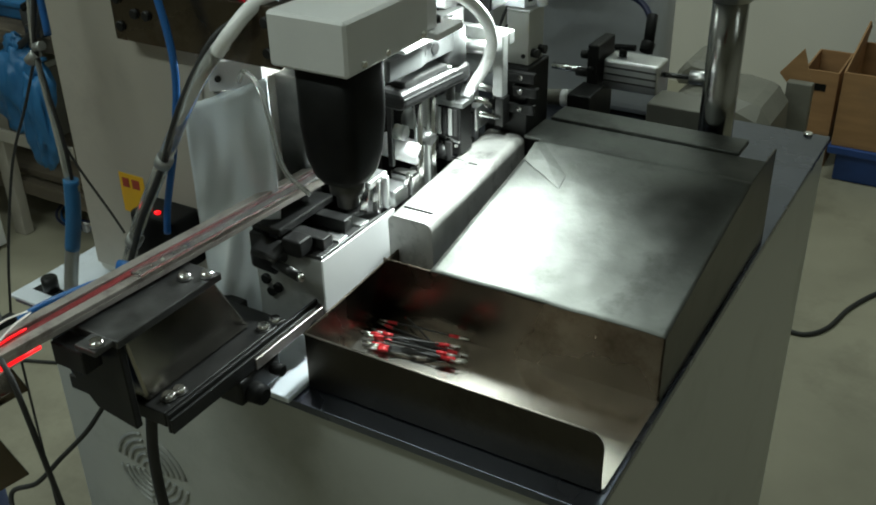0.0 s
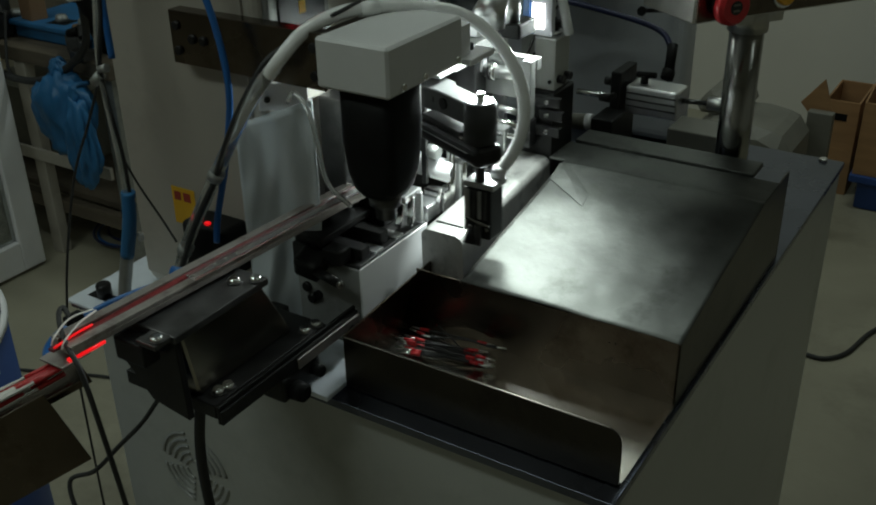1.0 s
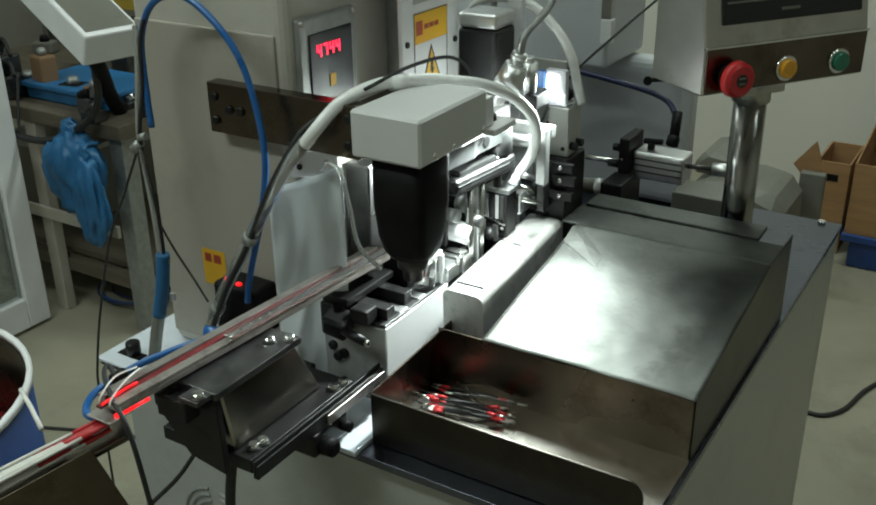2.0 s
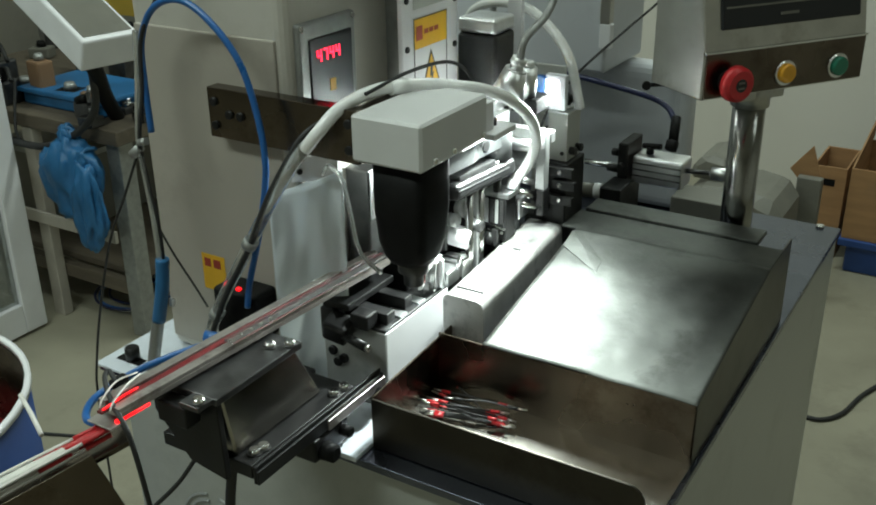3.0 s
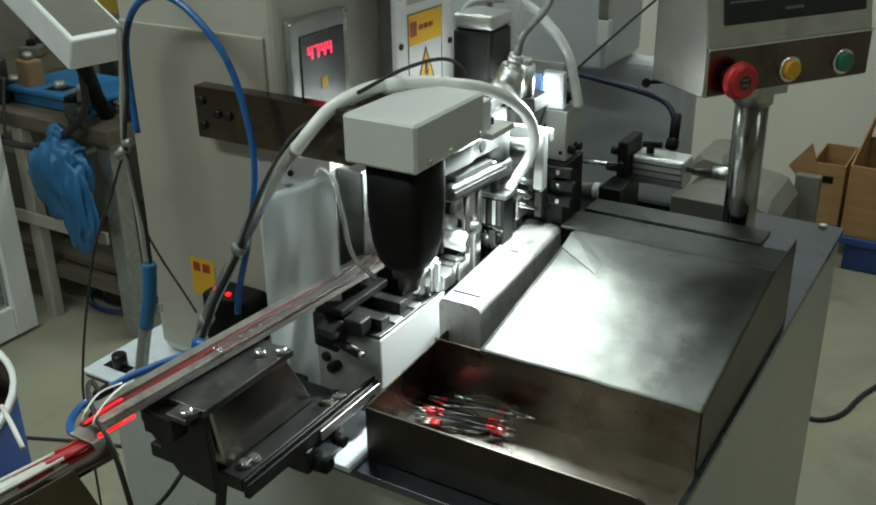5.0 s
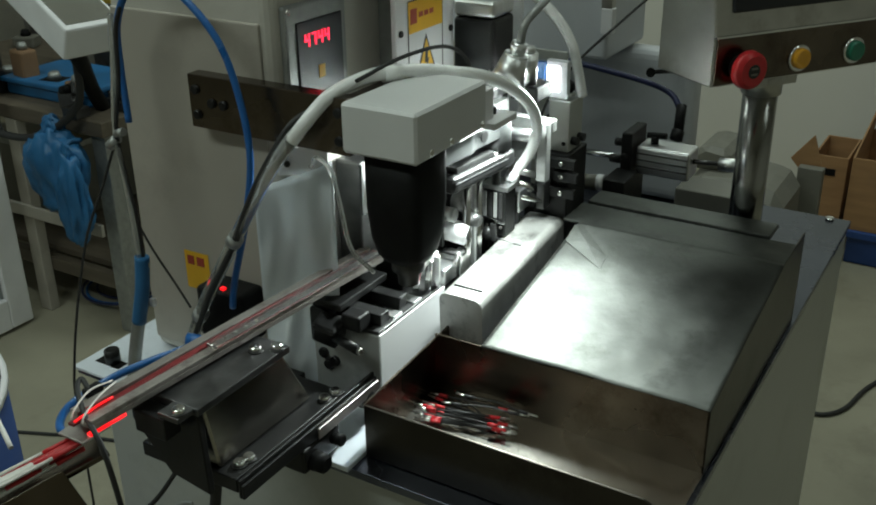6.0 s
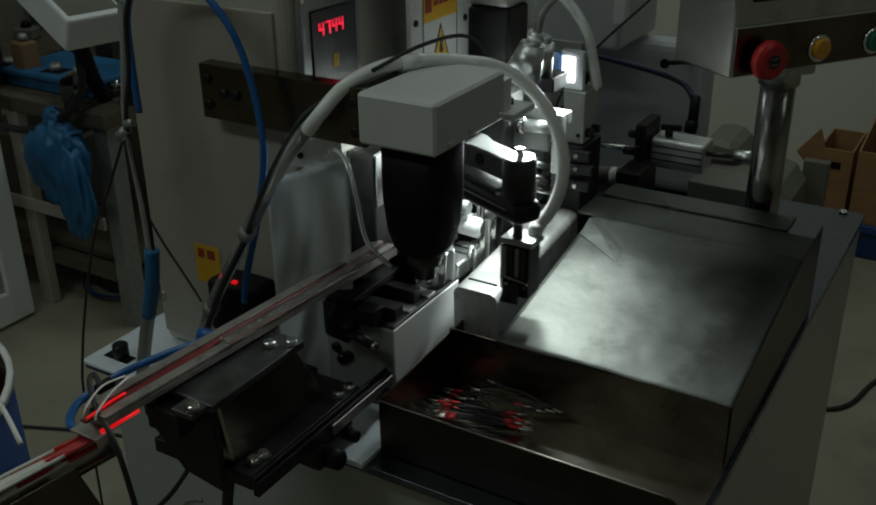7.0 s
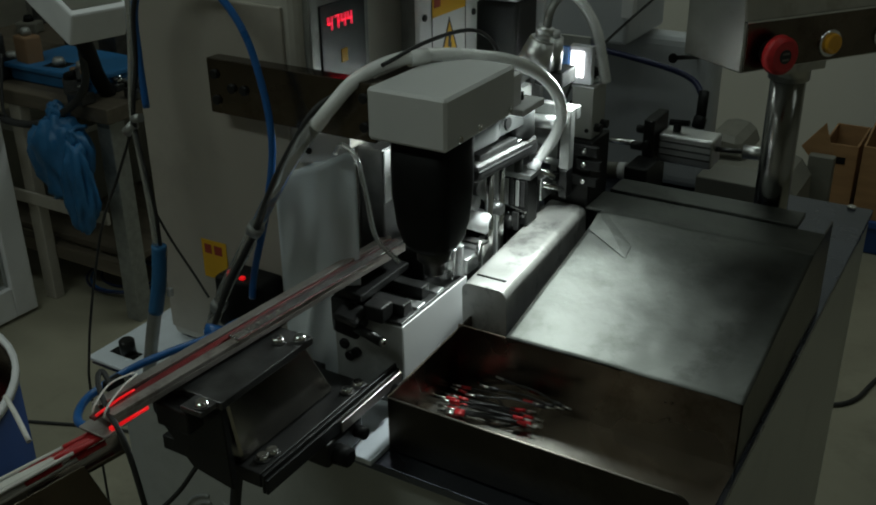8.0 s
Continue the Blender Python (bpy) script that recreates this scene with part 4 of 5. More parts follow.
part("crimp_block", box((-0.535, 0.985, 0.925), (-0.512, 1.015, 0.952), 0.002), M_ALU, mech)
for i in range(22):
    r3 = random.Random(40 + i)
    p = Vector((-0.550 + 0.006 * r3.random(), 0.90 + 0.19 * r3.random(), 0.875 + 0.10 * r3.random()))
    d = Vector((1, r3.uniform(-0.3, 0.3), r3.uniform(-0.2, 0.2)))
    part("fastener", screw(p, d, r3.uniform(0.0025, 0.005), r3.uniform(0.004, 0.012)), (M_CHROME, M_BLACK, M_ALU, M_DARKM)[i % 4], mech)
part("side_block", box((-0.545, 1.065, TZ), (-0.50, 1.118, 0.90), 0.002), M_BLACK, mech)

valve = thing("valve_block", "light grey valve block with a black knob behind the press", "valve", (-0.49, 1.055, TZ))
part("stand", box((-0.515, 1.030, TZ), (-0.473, 1.085, 0.988), 0.002), M_BLACK, valve)
for z, d in ((0.938, 0.006), (0.958, 0.012), (0.974, 0.004)):
    part("lug", box((-0.500 + d, 1.022, z), (-0.464 + d * 0.5, 1.0298, z + 0.012), 0.0015), M_BLACK, valve)
    part("lug_screw", screw((-0.478, 1.022, z + 0.006), (0, -1, 0), 0.003, 0.002), M_CHROME, valve)
part("body", box((-0.504, 1.040, 0.988), (-0.478, 1.078, 1.047), 0.0012), M_CAB, valve)
part("front_slot", box((-0.5065, 1.0385, 0.992), (-0.5042, 1.046, 1.030), 0.0006), M_BLACK, valve)
part("lid", box((-0.505, 1.039, 1.0472), (-0.477, 1.079, 1.0500), 0.0008), M_ALU, valve)
part("cap", rod((-0.492, 1.060, 1.0500), (-0.492, 1.060, 1.0540), 0.0115, n=20, bev=0.001), M_ALU, valve)
part("knob", rod((-0.492, 1.060, 1.0540), (-0.492, 1.060, 1.068), 0.0105, 0.008, 18, 0.003), M_BLACKP, valve, "black knob")
part("screw", screw((-0.484, 1.040, 0.998), (0, -1, 0), 0.0025, 0.0015), M_BLACK, valve)
for y in (1.050, 1.068):
    part("fitting", rod((-0.478, y, 1.00), (-0.470, y, 1.00), 0.005, n=14), M_BLACK, valve)

# ---- air cylinder behind the tray ----
ac = thing("air_cylinder", "aluminium air cylinder with a black mounting plate", "cylinder", (-0.43, 1.2, TZ))
part("body", box((-0.447, 1.185, 0.935), (-0.378, 1.225, 0.972), 0.003, 2), M_ALU, ac)
for z in (0.945, 0.9535, 0.962):
    part("groove", box((-0.445, 1.1842, z), (-0.380, 1.1852, z + 0.0022), 0), M_DARKM, ac)
part("mount_plate", box((-0.464, 1.175, 0.872), (-0.450, 1.23, 0.990), 0.002), M_BLACK, ac, "black mounting plate")
for z, w in ((0.975, 0.010), (0.952, 0.016), (0.920, 0.018), (0.895, 0.012)):
    part("mount_lug", rod((-0.464 - w, 1.182, z), (-0.464, 1.182, z), 0.0055, n=12, bev=0.001), M_BLACK, ac)
part("rod", rod((-0.52, 1.2, 0.948), (-0.468, 1.2, 0.948), 0.004, n=16), M_CHROME, ac)
part("tail_rod", rod((-0.378, 1.205, 0.957), (-0.348, 1.211, 0.957), 0.0032, n=14), M_DARKM, ac)
part("tail", rod((-0.348, 1.211, 0.957), (-0.318, 1.217, 0.957), 0.0085, n=20, bev=0.001), M_ALU, ac)
for z in (0.905, 0.93, 0.96):
    part("screw", screw((-0.458, 1.175, z), (0, -1, 0), 0.004, 0.006), M_BLACK, ac)
part("micrometer", rod((-0.512, 1.14, 0.928), (-0.478, 1.14, 0.932), 0.010, n=24, bev=0.001), M_GREYP, ac, "grey adjuster")
part("micrometer_ring", rod((-0.478, 1.14, 0.932), (-0.469, 1.14, 0.933), 0.0105, n=24), M_WHITE, ac)
part("adjuster_block", box((-0.469, 1.13, 0.905), (-0.440, 1.18, 0.942), 0.002), M_BLACK, ac)
part("stand", box((-0.50, 1.16, TZ), (-0.455, 1.22, 0.885), 0.002), M_DARKM, ac)
part("fitting", join(rod((-0.43, 1.205, 0.972), (-0.43, 1.205, 0.982), 0.005), rod((-0.44, 1.205, 0.982), (-0.415, 1.205, 0.984), 0.004)), M_BLACKP, ac, "black hose fitting")

# rear housing
rh = thing("rear_housing", "large light grey painted rear housing of the machine", "housing", (-0.6, 1.5, 0))
part("lower_body", box((-0.80, 1.40, TZ), (-0.445, 1.46, 1.025), 0.02, 4), M_REAR, rh)
part("upper_body", box((-0.85, 1.30, 1.03), (-0.54, 1.45, 1.5), 0.006, 3), M_REAR, rh)
part("switch", box((-0.545, 1.285, 1.07), (-0.528, 1.2995, 1.105), 0.002), M_WHITE, rh, "white switch box")
part("trunking", box((-0.545, 1.285, 1.105), (-0.530, 1.2995, 1.5), 0.001), M_STEEL, rh)
part("knob", rod((-0.462, 1.262, 1.034), (-0.458, 1.25, 1.036), 0.006, n=16), M_BLACKP, rh)
part("knob_bar", rod((-0.462, 1.262, 1.034), (-0.47, 1.41, 1.0), 0.003, n=10), M_BLACKP, rh)
part("hose", hose([(-0.70, 1.25, 1.02), (-0.62, 1.28, 1.03), (-0.52, 1.28, 1.022), (-0.45, 1.29, 1.005), (-0.425, 1.28, 0.985), (-0.418, 1.265, 0.968)], 0.0042), M_NAVYH, rh, "dark blue hose")
ac.location.z -= 0.014
part("hose_sleeve", rod((-0.421, 1.276, 0.992), (-0.417, 1.258, 0.962), 0.0068, n=14, bev=0.001), M_BLACKP, rh, "black hose sleeve")
part("hose_nut", rod((-0.417, 1.258, 0.962), (-0.417, 1.250, 0.952), 0.0088, n=6), M_BLACKP, rh)
grey = thing("grey_unit", "low grey block standing beside the air cylinder", "block", (-0.39, 1.35, TZ))
part("body", box((-0.43, 1.31, TZ), (-0.33, 1.37, 0.862), 0.002), M_GREYP, grey)
for x in (-0.42, -0.40, -0.37):
    part("hole", rod((x, 1.3102, 0.83), (x, 1.3085, 0.83), 0.006), M_BLACKP, grey)

# ---- hoses and cables ----
def cable(name, pts, r, mat, label, n=10):
    return single(name, hose(pts, r, 10, n), mat, label, "hose" if "hose" in name else "cable", at=pts[0])


cable("blue_hose", [(-0.760, 0.650, 1.09), (-0.766, 0.655, 1.14), (-0.768, 0.66, 1.18), (-0.748, 0.66, 1.212), (-0.715, 0.66, 1.224), (-0.683, 0.66, 1.213), (-0.647, 0.66, 1.179), (-0.629, 0.66, 1.134), (-0.62, 0.658, 1.076), (-0.633, 0.657, 1.01), (-0.654, 0.657, 0.944), (-0.66, 0.657, 0.915)], 0.0034, M_BLUE, "glossy blue air hose arching over the column front")
cable("blue_hose", [(-0.632, 0.659, 0.905), (-0.648, 0.625, 0.908), (-0.662, 0.60, 0.900), (-0.69, 0.57, 0.89), (-0.712, 0.54, 0.88), (-0.722, 0.50, 0.87), (-0.700, 0.472, 0.87), (-0.668, 0.472, 0.878), (-0.645, 0.468, 0.905), (-0.632, 0.465, 0.93)], 0.0038, M_BLUE, "glossy blue air hose looping to the rail nose")
cable("sensor_cable", [(-0.622, 0.450, 0.947), (-0.638, 0.457, 0.949), (-0.632, 0.447, 0.948), (-0.603, 0.428, 0.944), (-0.577, 0.419, 0.926), (-0.566, 0.419, 0.865), (-0.563, 0.425, 0.78), (-0.58, 0.45, 0.6), (-0.64, 0.55, 0.2), (-0.68, 0.6, 0.004)], 0.0022, M_RUBBER, "thin black sensor cable hanging from the rail nose")
cable("power_cable", [(-0.585, 0.55, 0.841), (-0.60, 0.55, 0.80), (-0.615, 0.555, 0.70), (-0.60, 0.56, 0.5), (-0.60, 0.58, 0.2), (-0.58, 0.6, 0.004)], 0.0052, M_RUBBER, "black power cable hanging below the feeder")
cable("sensor_cable", [(-0.60, 0.505, 0.841), (-0.61, 0.49, 0.82), (-0.63, 0.475, 0.795), (-0.65, 0.46, 0.77), (-0.675, 0.45, 0.755), (-0.66, 0.44, 0.73), (-0.645, 0.44, 0.70), (-0.65, 0.5, 0.4), (-0.66, 0.55, 0.004)], 0.0022, M_RUBBER, "thin black cable looping under the feeder")
cable("grey_conduit", [(-0.792, 0.632, 0.80), (-0.780, 0.634, 0.85), (-0.765, 0.638, 0.91), (-0.757, 0.640, 0.95)], 0.0068, M_GREYM, "short grey conduit rising from the table plate")
cable("black_cable", [(-0.757, 0.640, 0.945), (-0.757, 0.64, 0.991), (-0.764, 0.64, 1.04), (-0.770, 0.642, 1.082), (-0.766, 0.65, 1.13), (-0.765, 0.656, 1.18), (-0.750, 0.664, 1.215), (-0.72, 0.68, 1.26), (-0.70, 0.6995, 1.30)], 0.0022, M_RUBBER, "thin black cable rising out of the conduit")
cable("clear_hose", [(-0.759, 0.637, 0.945), (-0.760, 0.637, 1.0), (-0.768, 0.64, 1.06), (-0.774, 0.645, 1.09), (-0.771, 0.652, 1.15), (-0.772, 0.657, 1.19)], 0.0028, M_CLEAR, "thin clear hose beside the black cable")
cable("blue_hose", [(-0.770, 0.634, 0.88), (-0.761, 0.637, 0.92), (-0.757, 0.639, 0.955)], 0.0073, M_BLUEP, "blue wrap round the conduit")
cable("clear_hose", [(-0.71, 0.645, 0.868), (-0.685, 0.646, 0.92), (-0.649, 0.648, 0.98), (-0.622, 0.65, 1.025), (-0.598, 0.654, 1.066), (-0.575, 0.66, 1.098), (-0.566, 0.664, 1.108)], 0.0066, M_CLEAR, "clear hose bundle rising to the drive head")
cable("black_cable", [(-0.705, 0.641, 0.868), (-0.675, 0.642, 0.93), (-0.640, 0.645, 0.99), (-0.613, 0.647, 1.045), (-0.592, 0.655, 1.085), (-0.575, 0.672, 1.115), (-0.55, 0.71, 1.13)], 0.003, M_RUBBER, "thin black cable bundled with the clear hose")
cable("black_cable", [(-0.86, 0.60, 0.3), (-0.857, 0.605, 0.72), (-0.855, 0.612, 0.82), (-0.83, 0.63, 0.95), (-0.80, 0.64, 1.02), (-0.775, 0.643, 1.07)], 0.0014, M_RUBBER, "thin black cable hanging beside the column")
cable("thin_cable", [(-0.757, 0.64, 0.99), (-0.745, 0.645, 0.96), (-0.725, 0.65, 0.925), (-0.71, 0.65, 0.905)], 0.0012, M_RUBBER, "thin dark cable sagging across the column")
cable("black_cable", [(-0.530, 0.70, 1.148), (-0.52, 0.76, 1.157), (-0.50, 0.80, 1.160), (-0.482, 0.81, 1.145), (-0.48, 0.82, 1.11)], 0.0018, M_RUBBER, "black cable lying over the drive head")
cable("clear_hose", [(-0.626, 1.052, 1.05), (-0.629, 1.052, 1.11), (-0.622, 1.052, 1.146), (-0.603, 1.05, 1.164), (-0.568, 1.05, 1.170), (-0.534, 1.05, 1.163), (-0.502, 1.05, 1.138), (-0.484, 1.052, 1.110), (-0.478, 1.058, 1.080), (-0.4745, 1.066, 1.050)], 0.0058, M_MILK, "milky clear hose arching behind the lamp")
cable("thin_cable", [(-0.512, 1.033, 1.025), (-0.503, 1.045, 1.055), (-0.485, 1.085, 1.09), (-0.455, 1.15, 1.13), (-0.425, 1.21, 1.17), (-0.42, 1.24, 1.21), (-0.45, 1.305, 1.4)], 0.0016, M_RUBBER, "thin dark cable rising behind the valve")
for p in ((-0.693, 0.6455, 0.904), (-0.640, 0.6485, 0.995)):
    single("cable_tie", rod(Vector(p) - Vector((0.003, 0, 0.004)), Vector(p) + Vector((0.003, 0, 0.004)), 0.0078, n=14), M_GREYM, "white cable tie round the hose bundle", "cable tie", at=p)
single("hose_fitting", join(rod((-0.655, 0.612, 0.90), (-0.672, 0.604, 0.903), 0.006, n=14), rod((-0.64, 0.62, 0.895), (-0.655, 0.612, 0.90), 0.0075, n=6)), M_BLUE, "blue push-in hose fitting", "fitting", at=(-0.655, 0.612, 0.90))
single("conduit_clip", box((-0.760, 0.642, 0.897), (-0.754, 0.647, 0.906), 0.001), M_WHITE, "white plastic clip on the conduit", "clip", at=(-0.757, 0.65, 0.895))
single("cable_joint", join(rod((-0.770, 0.642, 1.075), (-0.780, 0.640, 1.066), 0.005), rod((-0.770, 0.642, 1.08), (-0.760, 0.642, 1.083), 0.004)), M_GREYM, "small metal joint on the cable", "joint", at=(-0.770, 0.642, 1.075))

# ---- finished wires in the bin ----
def wire(at, label="black wire with red sleeved tinned ends", group="wires in the bin", span=0.088, bend=0.0, sleeve=None):
    """A finished wire that lies along its own x."""
    w = thing("wire", label, "wire", (0, 0, 0), group)
    h = span / 2
    part("core", hose([(-h + 0.014, 0, 0), (0, bend, 0.0008), (h - 0.014, 0, 0)], 0.0009, 8, 4), M_RUBBER, w)
    for s in (-1, 1):
        part("sleeve", rod((s * (h - 0.016), 0, 0), (s * (h - 0.006), 0, 0), 0.0017, n=10), sleeve or M_RED, w, "dark sleeve" if sleeve else "red sleeve")
        part("tip", rod((s * (h - 0.007), 0, 0), (s * (h + 0.004), 0, 0), 0.0011, 0.0008, 8), M_TIN, w, "tinned tip")
    w.matrix_basis = at
    return w


base_wire = wire(pose(-0.452, 0.745, TZ + 0.0062, 0, 0, 4))
rw = random.Random(11)
for k in range(15):
    y = 0.728 + 0.038 * rw.random()
    copy_thing(base_wire, pose(-0.450 + rw.uniform(-0.008, 0.008) - 0.5 * (y - 0.747), y, TZ + 0.0062 + 0.0009 * k * rw.uniform(0.3, 1), rw.uniform(-10, 10), rw.uniform(-4, 4), rw.gauss(4, 12)))

# ---- background, right-hand side ----
def carton(name, lo, hi, label, flaps=True):
    c = thing(name, label, "carton", ((lo[0] + hi[0]) / 2, (lo[1] + hi[1]) / 2, lo[2]), "cartons by the wall")
    t = 0.006
    part("side", box((lo[0], lo[1], lo[2]), (hi[0], lo[1] + t, hi[2]), 0.001), M_CARD, c)
    part("side", box((lo[0], hi[1] - t, lo[2]), (hi[0], hi[1], hi[2]), 0.001), M_CARD, c)
    part("side", box((lo[0], lo[1] + t, lo[2]), (lo[0] + t, hi[1] - t, hi[2]), 0.001), M_CARD, c)
    part("side", box((hi[0] - t, lo[1] + t, lo[2]), (hi[0], hi[1] - t, hi[2]), 0.001), M_CARD, c)
    part("bottom", box((lo[0] + t, lo[1] + t, lo[2]), (hi[0] - t, hi[1] - t, lo[2] + t), 0), M_CARDIN, c)
    if flaps:
        part("flap", turned(box((0, 0, 0), (hi[0] - lo[0], 0.005, 0.05), 0.001), Matrix.Translation((lo[0], hi[1] - t, hi[2])) @ pose(0, 0, 0, -14)), M_CARD, c)
        part("flap", turned(prism([(0, 0), (hi[1] - lo[1], 0), (hi[1] - lo[1] - 0.10, 0.075), (0.16, 0.02)], "x", 0, 0.005, 0), Matrix.Translation((lo[0], lo[1], hi[2])) @ pose(0, 0, 0, 0, -8)), M_CARD, c)
    return c


pal = thing("pallet", "blue plastic pallet on the floor under the cartons", "pallet", (-0.1, 3.4, 0))
for x in (-0.28, 0.06, 0.42):
    part("runner", box((x - 0.14, 3.12, 0), (x + 0.14, 3.70, 0.09), 0.006), M_NAVY, pal)
part("deck", box((-0.445, 3.10, 0.0902), (0.62, 3.72, 0.115), 0.004), M_NAVY, pal)
big = carton("carton", (-0.438, 3.11, 0.1155), (0.10, 3.44, 0.345), "open brown cardboard carton on the pallet", False)
part("flap", turned(prism([(0, 0), (0.33, 0), (0.30, 0.06), (0.20, 0.105), (0.04, 0.02)], "x", 0, 0.005, 0), Matrix.Translation((-0.438, 3.11, 0.345)) @ pose(0, 0, 0, 0, 10)), M_CARD, big)
small = carton("carton", (-0.566, 3.20, 0), (-0.462, 3.42, 0.308), "smaller open brown cardboard carton on the floor", False)
part("handle_hole", box((-0.535, 3.1985, 0.245), (-0.495, 3.1998, 0.268), 0), M_BLACKP, small, "dark handle hole")
bin_ = thing("grey_crate", "pair of tilted grey plastic machine covers by the wall", "crate", (-0.7, 2.7, 0))
part("body", prism([(-0.80, 0.0), (-0.815, 0.33), (-0.77, 0.405), (-0.60, 0.415), (-0.52, 0.385), (-0.50, 0.0)], "y", 2.55, 2.80, 0.03), M_GREYP, bin_)
part("lid", prism([(-0.80, 0.405), (-0.785, 0.455), (-0.755, 0.478), (-0.69, 0.470), (-0.665, 0.41)], "y", 2.62, 2.80, 0.015), M_GREYP, bin_)
board = thing("leaning_board", "dark olive board leaning behind the grey covers", "board", (-0.50, 2.86, 0))
part("panel", box((-0.545, 2.84, 0), (-0.475, 2.87, 0.385), 0.004), M_GREYP, board)
part("torn_flap", prism([(-0.575, 0.395), (-0.517, 0.472), (-0.487, 0.385), (-0.487, 0.30)], "y", 2.875, 2.881, 0.001), M_CARD, board, "torn brown flap")
cable("floor_cable", [(-0.34, 2.20, 0.005), (-0.29, 2.205, 0.005), (-0.25, 2.26, 0.005), (-0.22, 2.38, 0.005), (-0.16, 2.50, 0.005), (-0.05, 2.6, 0.005), (0.2, 2.7, 0.005)], 0.006, M_RUBBER, "black cable lying on the floor")

# ---- background, left-hand side ----
door = thing("glazed_door", "white framed glazed door standing open", "door", (-2.35, 1.2, 0))
for y in (0.55, 1.515):
    part("stile", box((-2.37, y, 0.01), (-2.33, y + 0.07, 2.1), 0.004), M_WHITE, door)
part("rail", box((-2.37, 0.62, 0.01), (-2.33, 1.515, 0.10), 0.004), M_WHITE, door)
part("rail", box((-2.37, 0.62, 2.02), (-2.33, 1.515, 2.1), 0.004), M_WHITE, door)
part("glass", box((-2.354, 0.62, 0.10), (-2.346, 1.515, 2.02), 0), M_GLASS, door, "clear glass")
bench = thing("work_bench", "wooden work bench with steel legs and a lower shelf", "bench", (-2.55, 2.2, 0))
part("top", box((-3.0, 1.65, 0.58), (-2.0, 2.5, 0.62), 0.003), M_WOOD, bench)
for x in (-2.95, -2.05):
    for y in (1.70, 2.45):
        part("leg", box((x - 0.025, y - 0.025, 0), (x + 0.025, y + 0.025, 0.58), 0.003), M_GREYM, bench)
part("stretcher", box((-2.925, 1.685, 0.12), (-2.075, 1.715, 0.16), 0.002), M_WOOD, bench)
for x in (-2.62, -2.36):
    part("upright", box((x - 0.022, 1.652, 0), (x + 0.022, 1.684, 0.58), 0.003), M_COLD, bench, "tan timber upright")
part("rail", box((-2.62, 1.640, 0.30), (-2.05, 1.651, 0.335), 0.002), M_COLD, bench, "tan timber rail")
part("shelf", box((-2.95, 1.72, 0.161), (-2.05, 2.43, 0.18), 0.002), M_WOOD, bench)


def bag(c, w, h, seed):
    bm = bmesh.new()
    bmesh.ops.create_icosphere(bm, subdivisions=4, radius=1)
    for v in bm.verts:
        n = 0.45 * noise.noise(Vector((v.co.x * 3.5, v.co.y * 3.5, v.co.z * 0.9)) + Vector((seed, 0, 0))) + 0.18 * noise.noise(Vector((v.co.x * 8, v.co.y * 8, v.co.z * 2)) + Vector((seed, 5, 0)))
        v.co = Vector((v.co.x * w * (1 + n), v.co.y * w * 0.6 * (1 + n), v.co.z * h * (1 + 0.4 * n)))
    for f in bm.faces:
        f.smooth = True
    bm.transform(Matrix.Translation(c))
    return bm


for c, w, h, sd in (((-2.13, 1.60, 0.49), 0.085, 0.12, 2), ((-2.06, 1.58, 0.43), 0.05, 0.125, 7)):
    pb = thing("plastic_bag", "crumpled blue plastic bag hanging at the bench edge", "bag", (c[0], c[1], c[2] - h))
    part("bag", bag(c, w, h, sd), M_BLUEP, pb)
    part("knot", bag((c[0], c[1], c[2] + h), w * 0.3, h * 0.22, sd + 3), M_BLUEP, pb)
    part("loop", hose([(c[0], c[1], c[2] + h), (c[0] - 0.01, c[1] + 0.02, c[2] + h + 0.02), (c[0] - 0.01, c[1] + 0.06, 0.625 if h > 0.14 else 0.57)], 0.006, 8, 5), M_BLUEP, pb)
bb = thing("blue_box", "flat blue plastic box on the work bench", "box", (-2.28, 1.82, 0.62))
part("body", box((-2.44, 1.72, 0.6205), (-2.12, 1.92, 0.655), 0.008), M_BLUEP, bb)
part("lid", box((-2.45, 1.71, 0.6552), (-2.11, 1.93, 0.67), 0.004), M_BLUEP, bb)
rg = random.Random(3)
for k in range(10):
    x, y = rg.uniform(-2.15, -1.98), rg.uniform(1.66, 1.9)
    x = min(x, -2.02)
    s = rg.uniform(0.012, 0.03)
    single("metal_part", join(box((x - s, y - s, 0.6205), (x + s, y + s * 0.6, 0.62 + s), 0.003), rod((x, y, 0.62 + s), (x, y, 0.62 + s * 1.8), s * 0.4)), M_CHROME if k % 2 else M_DARKM, "small shiny machine part lying on the bench", "machine part", "parts on the bench", at=(x, y, 0.6205))
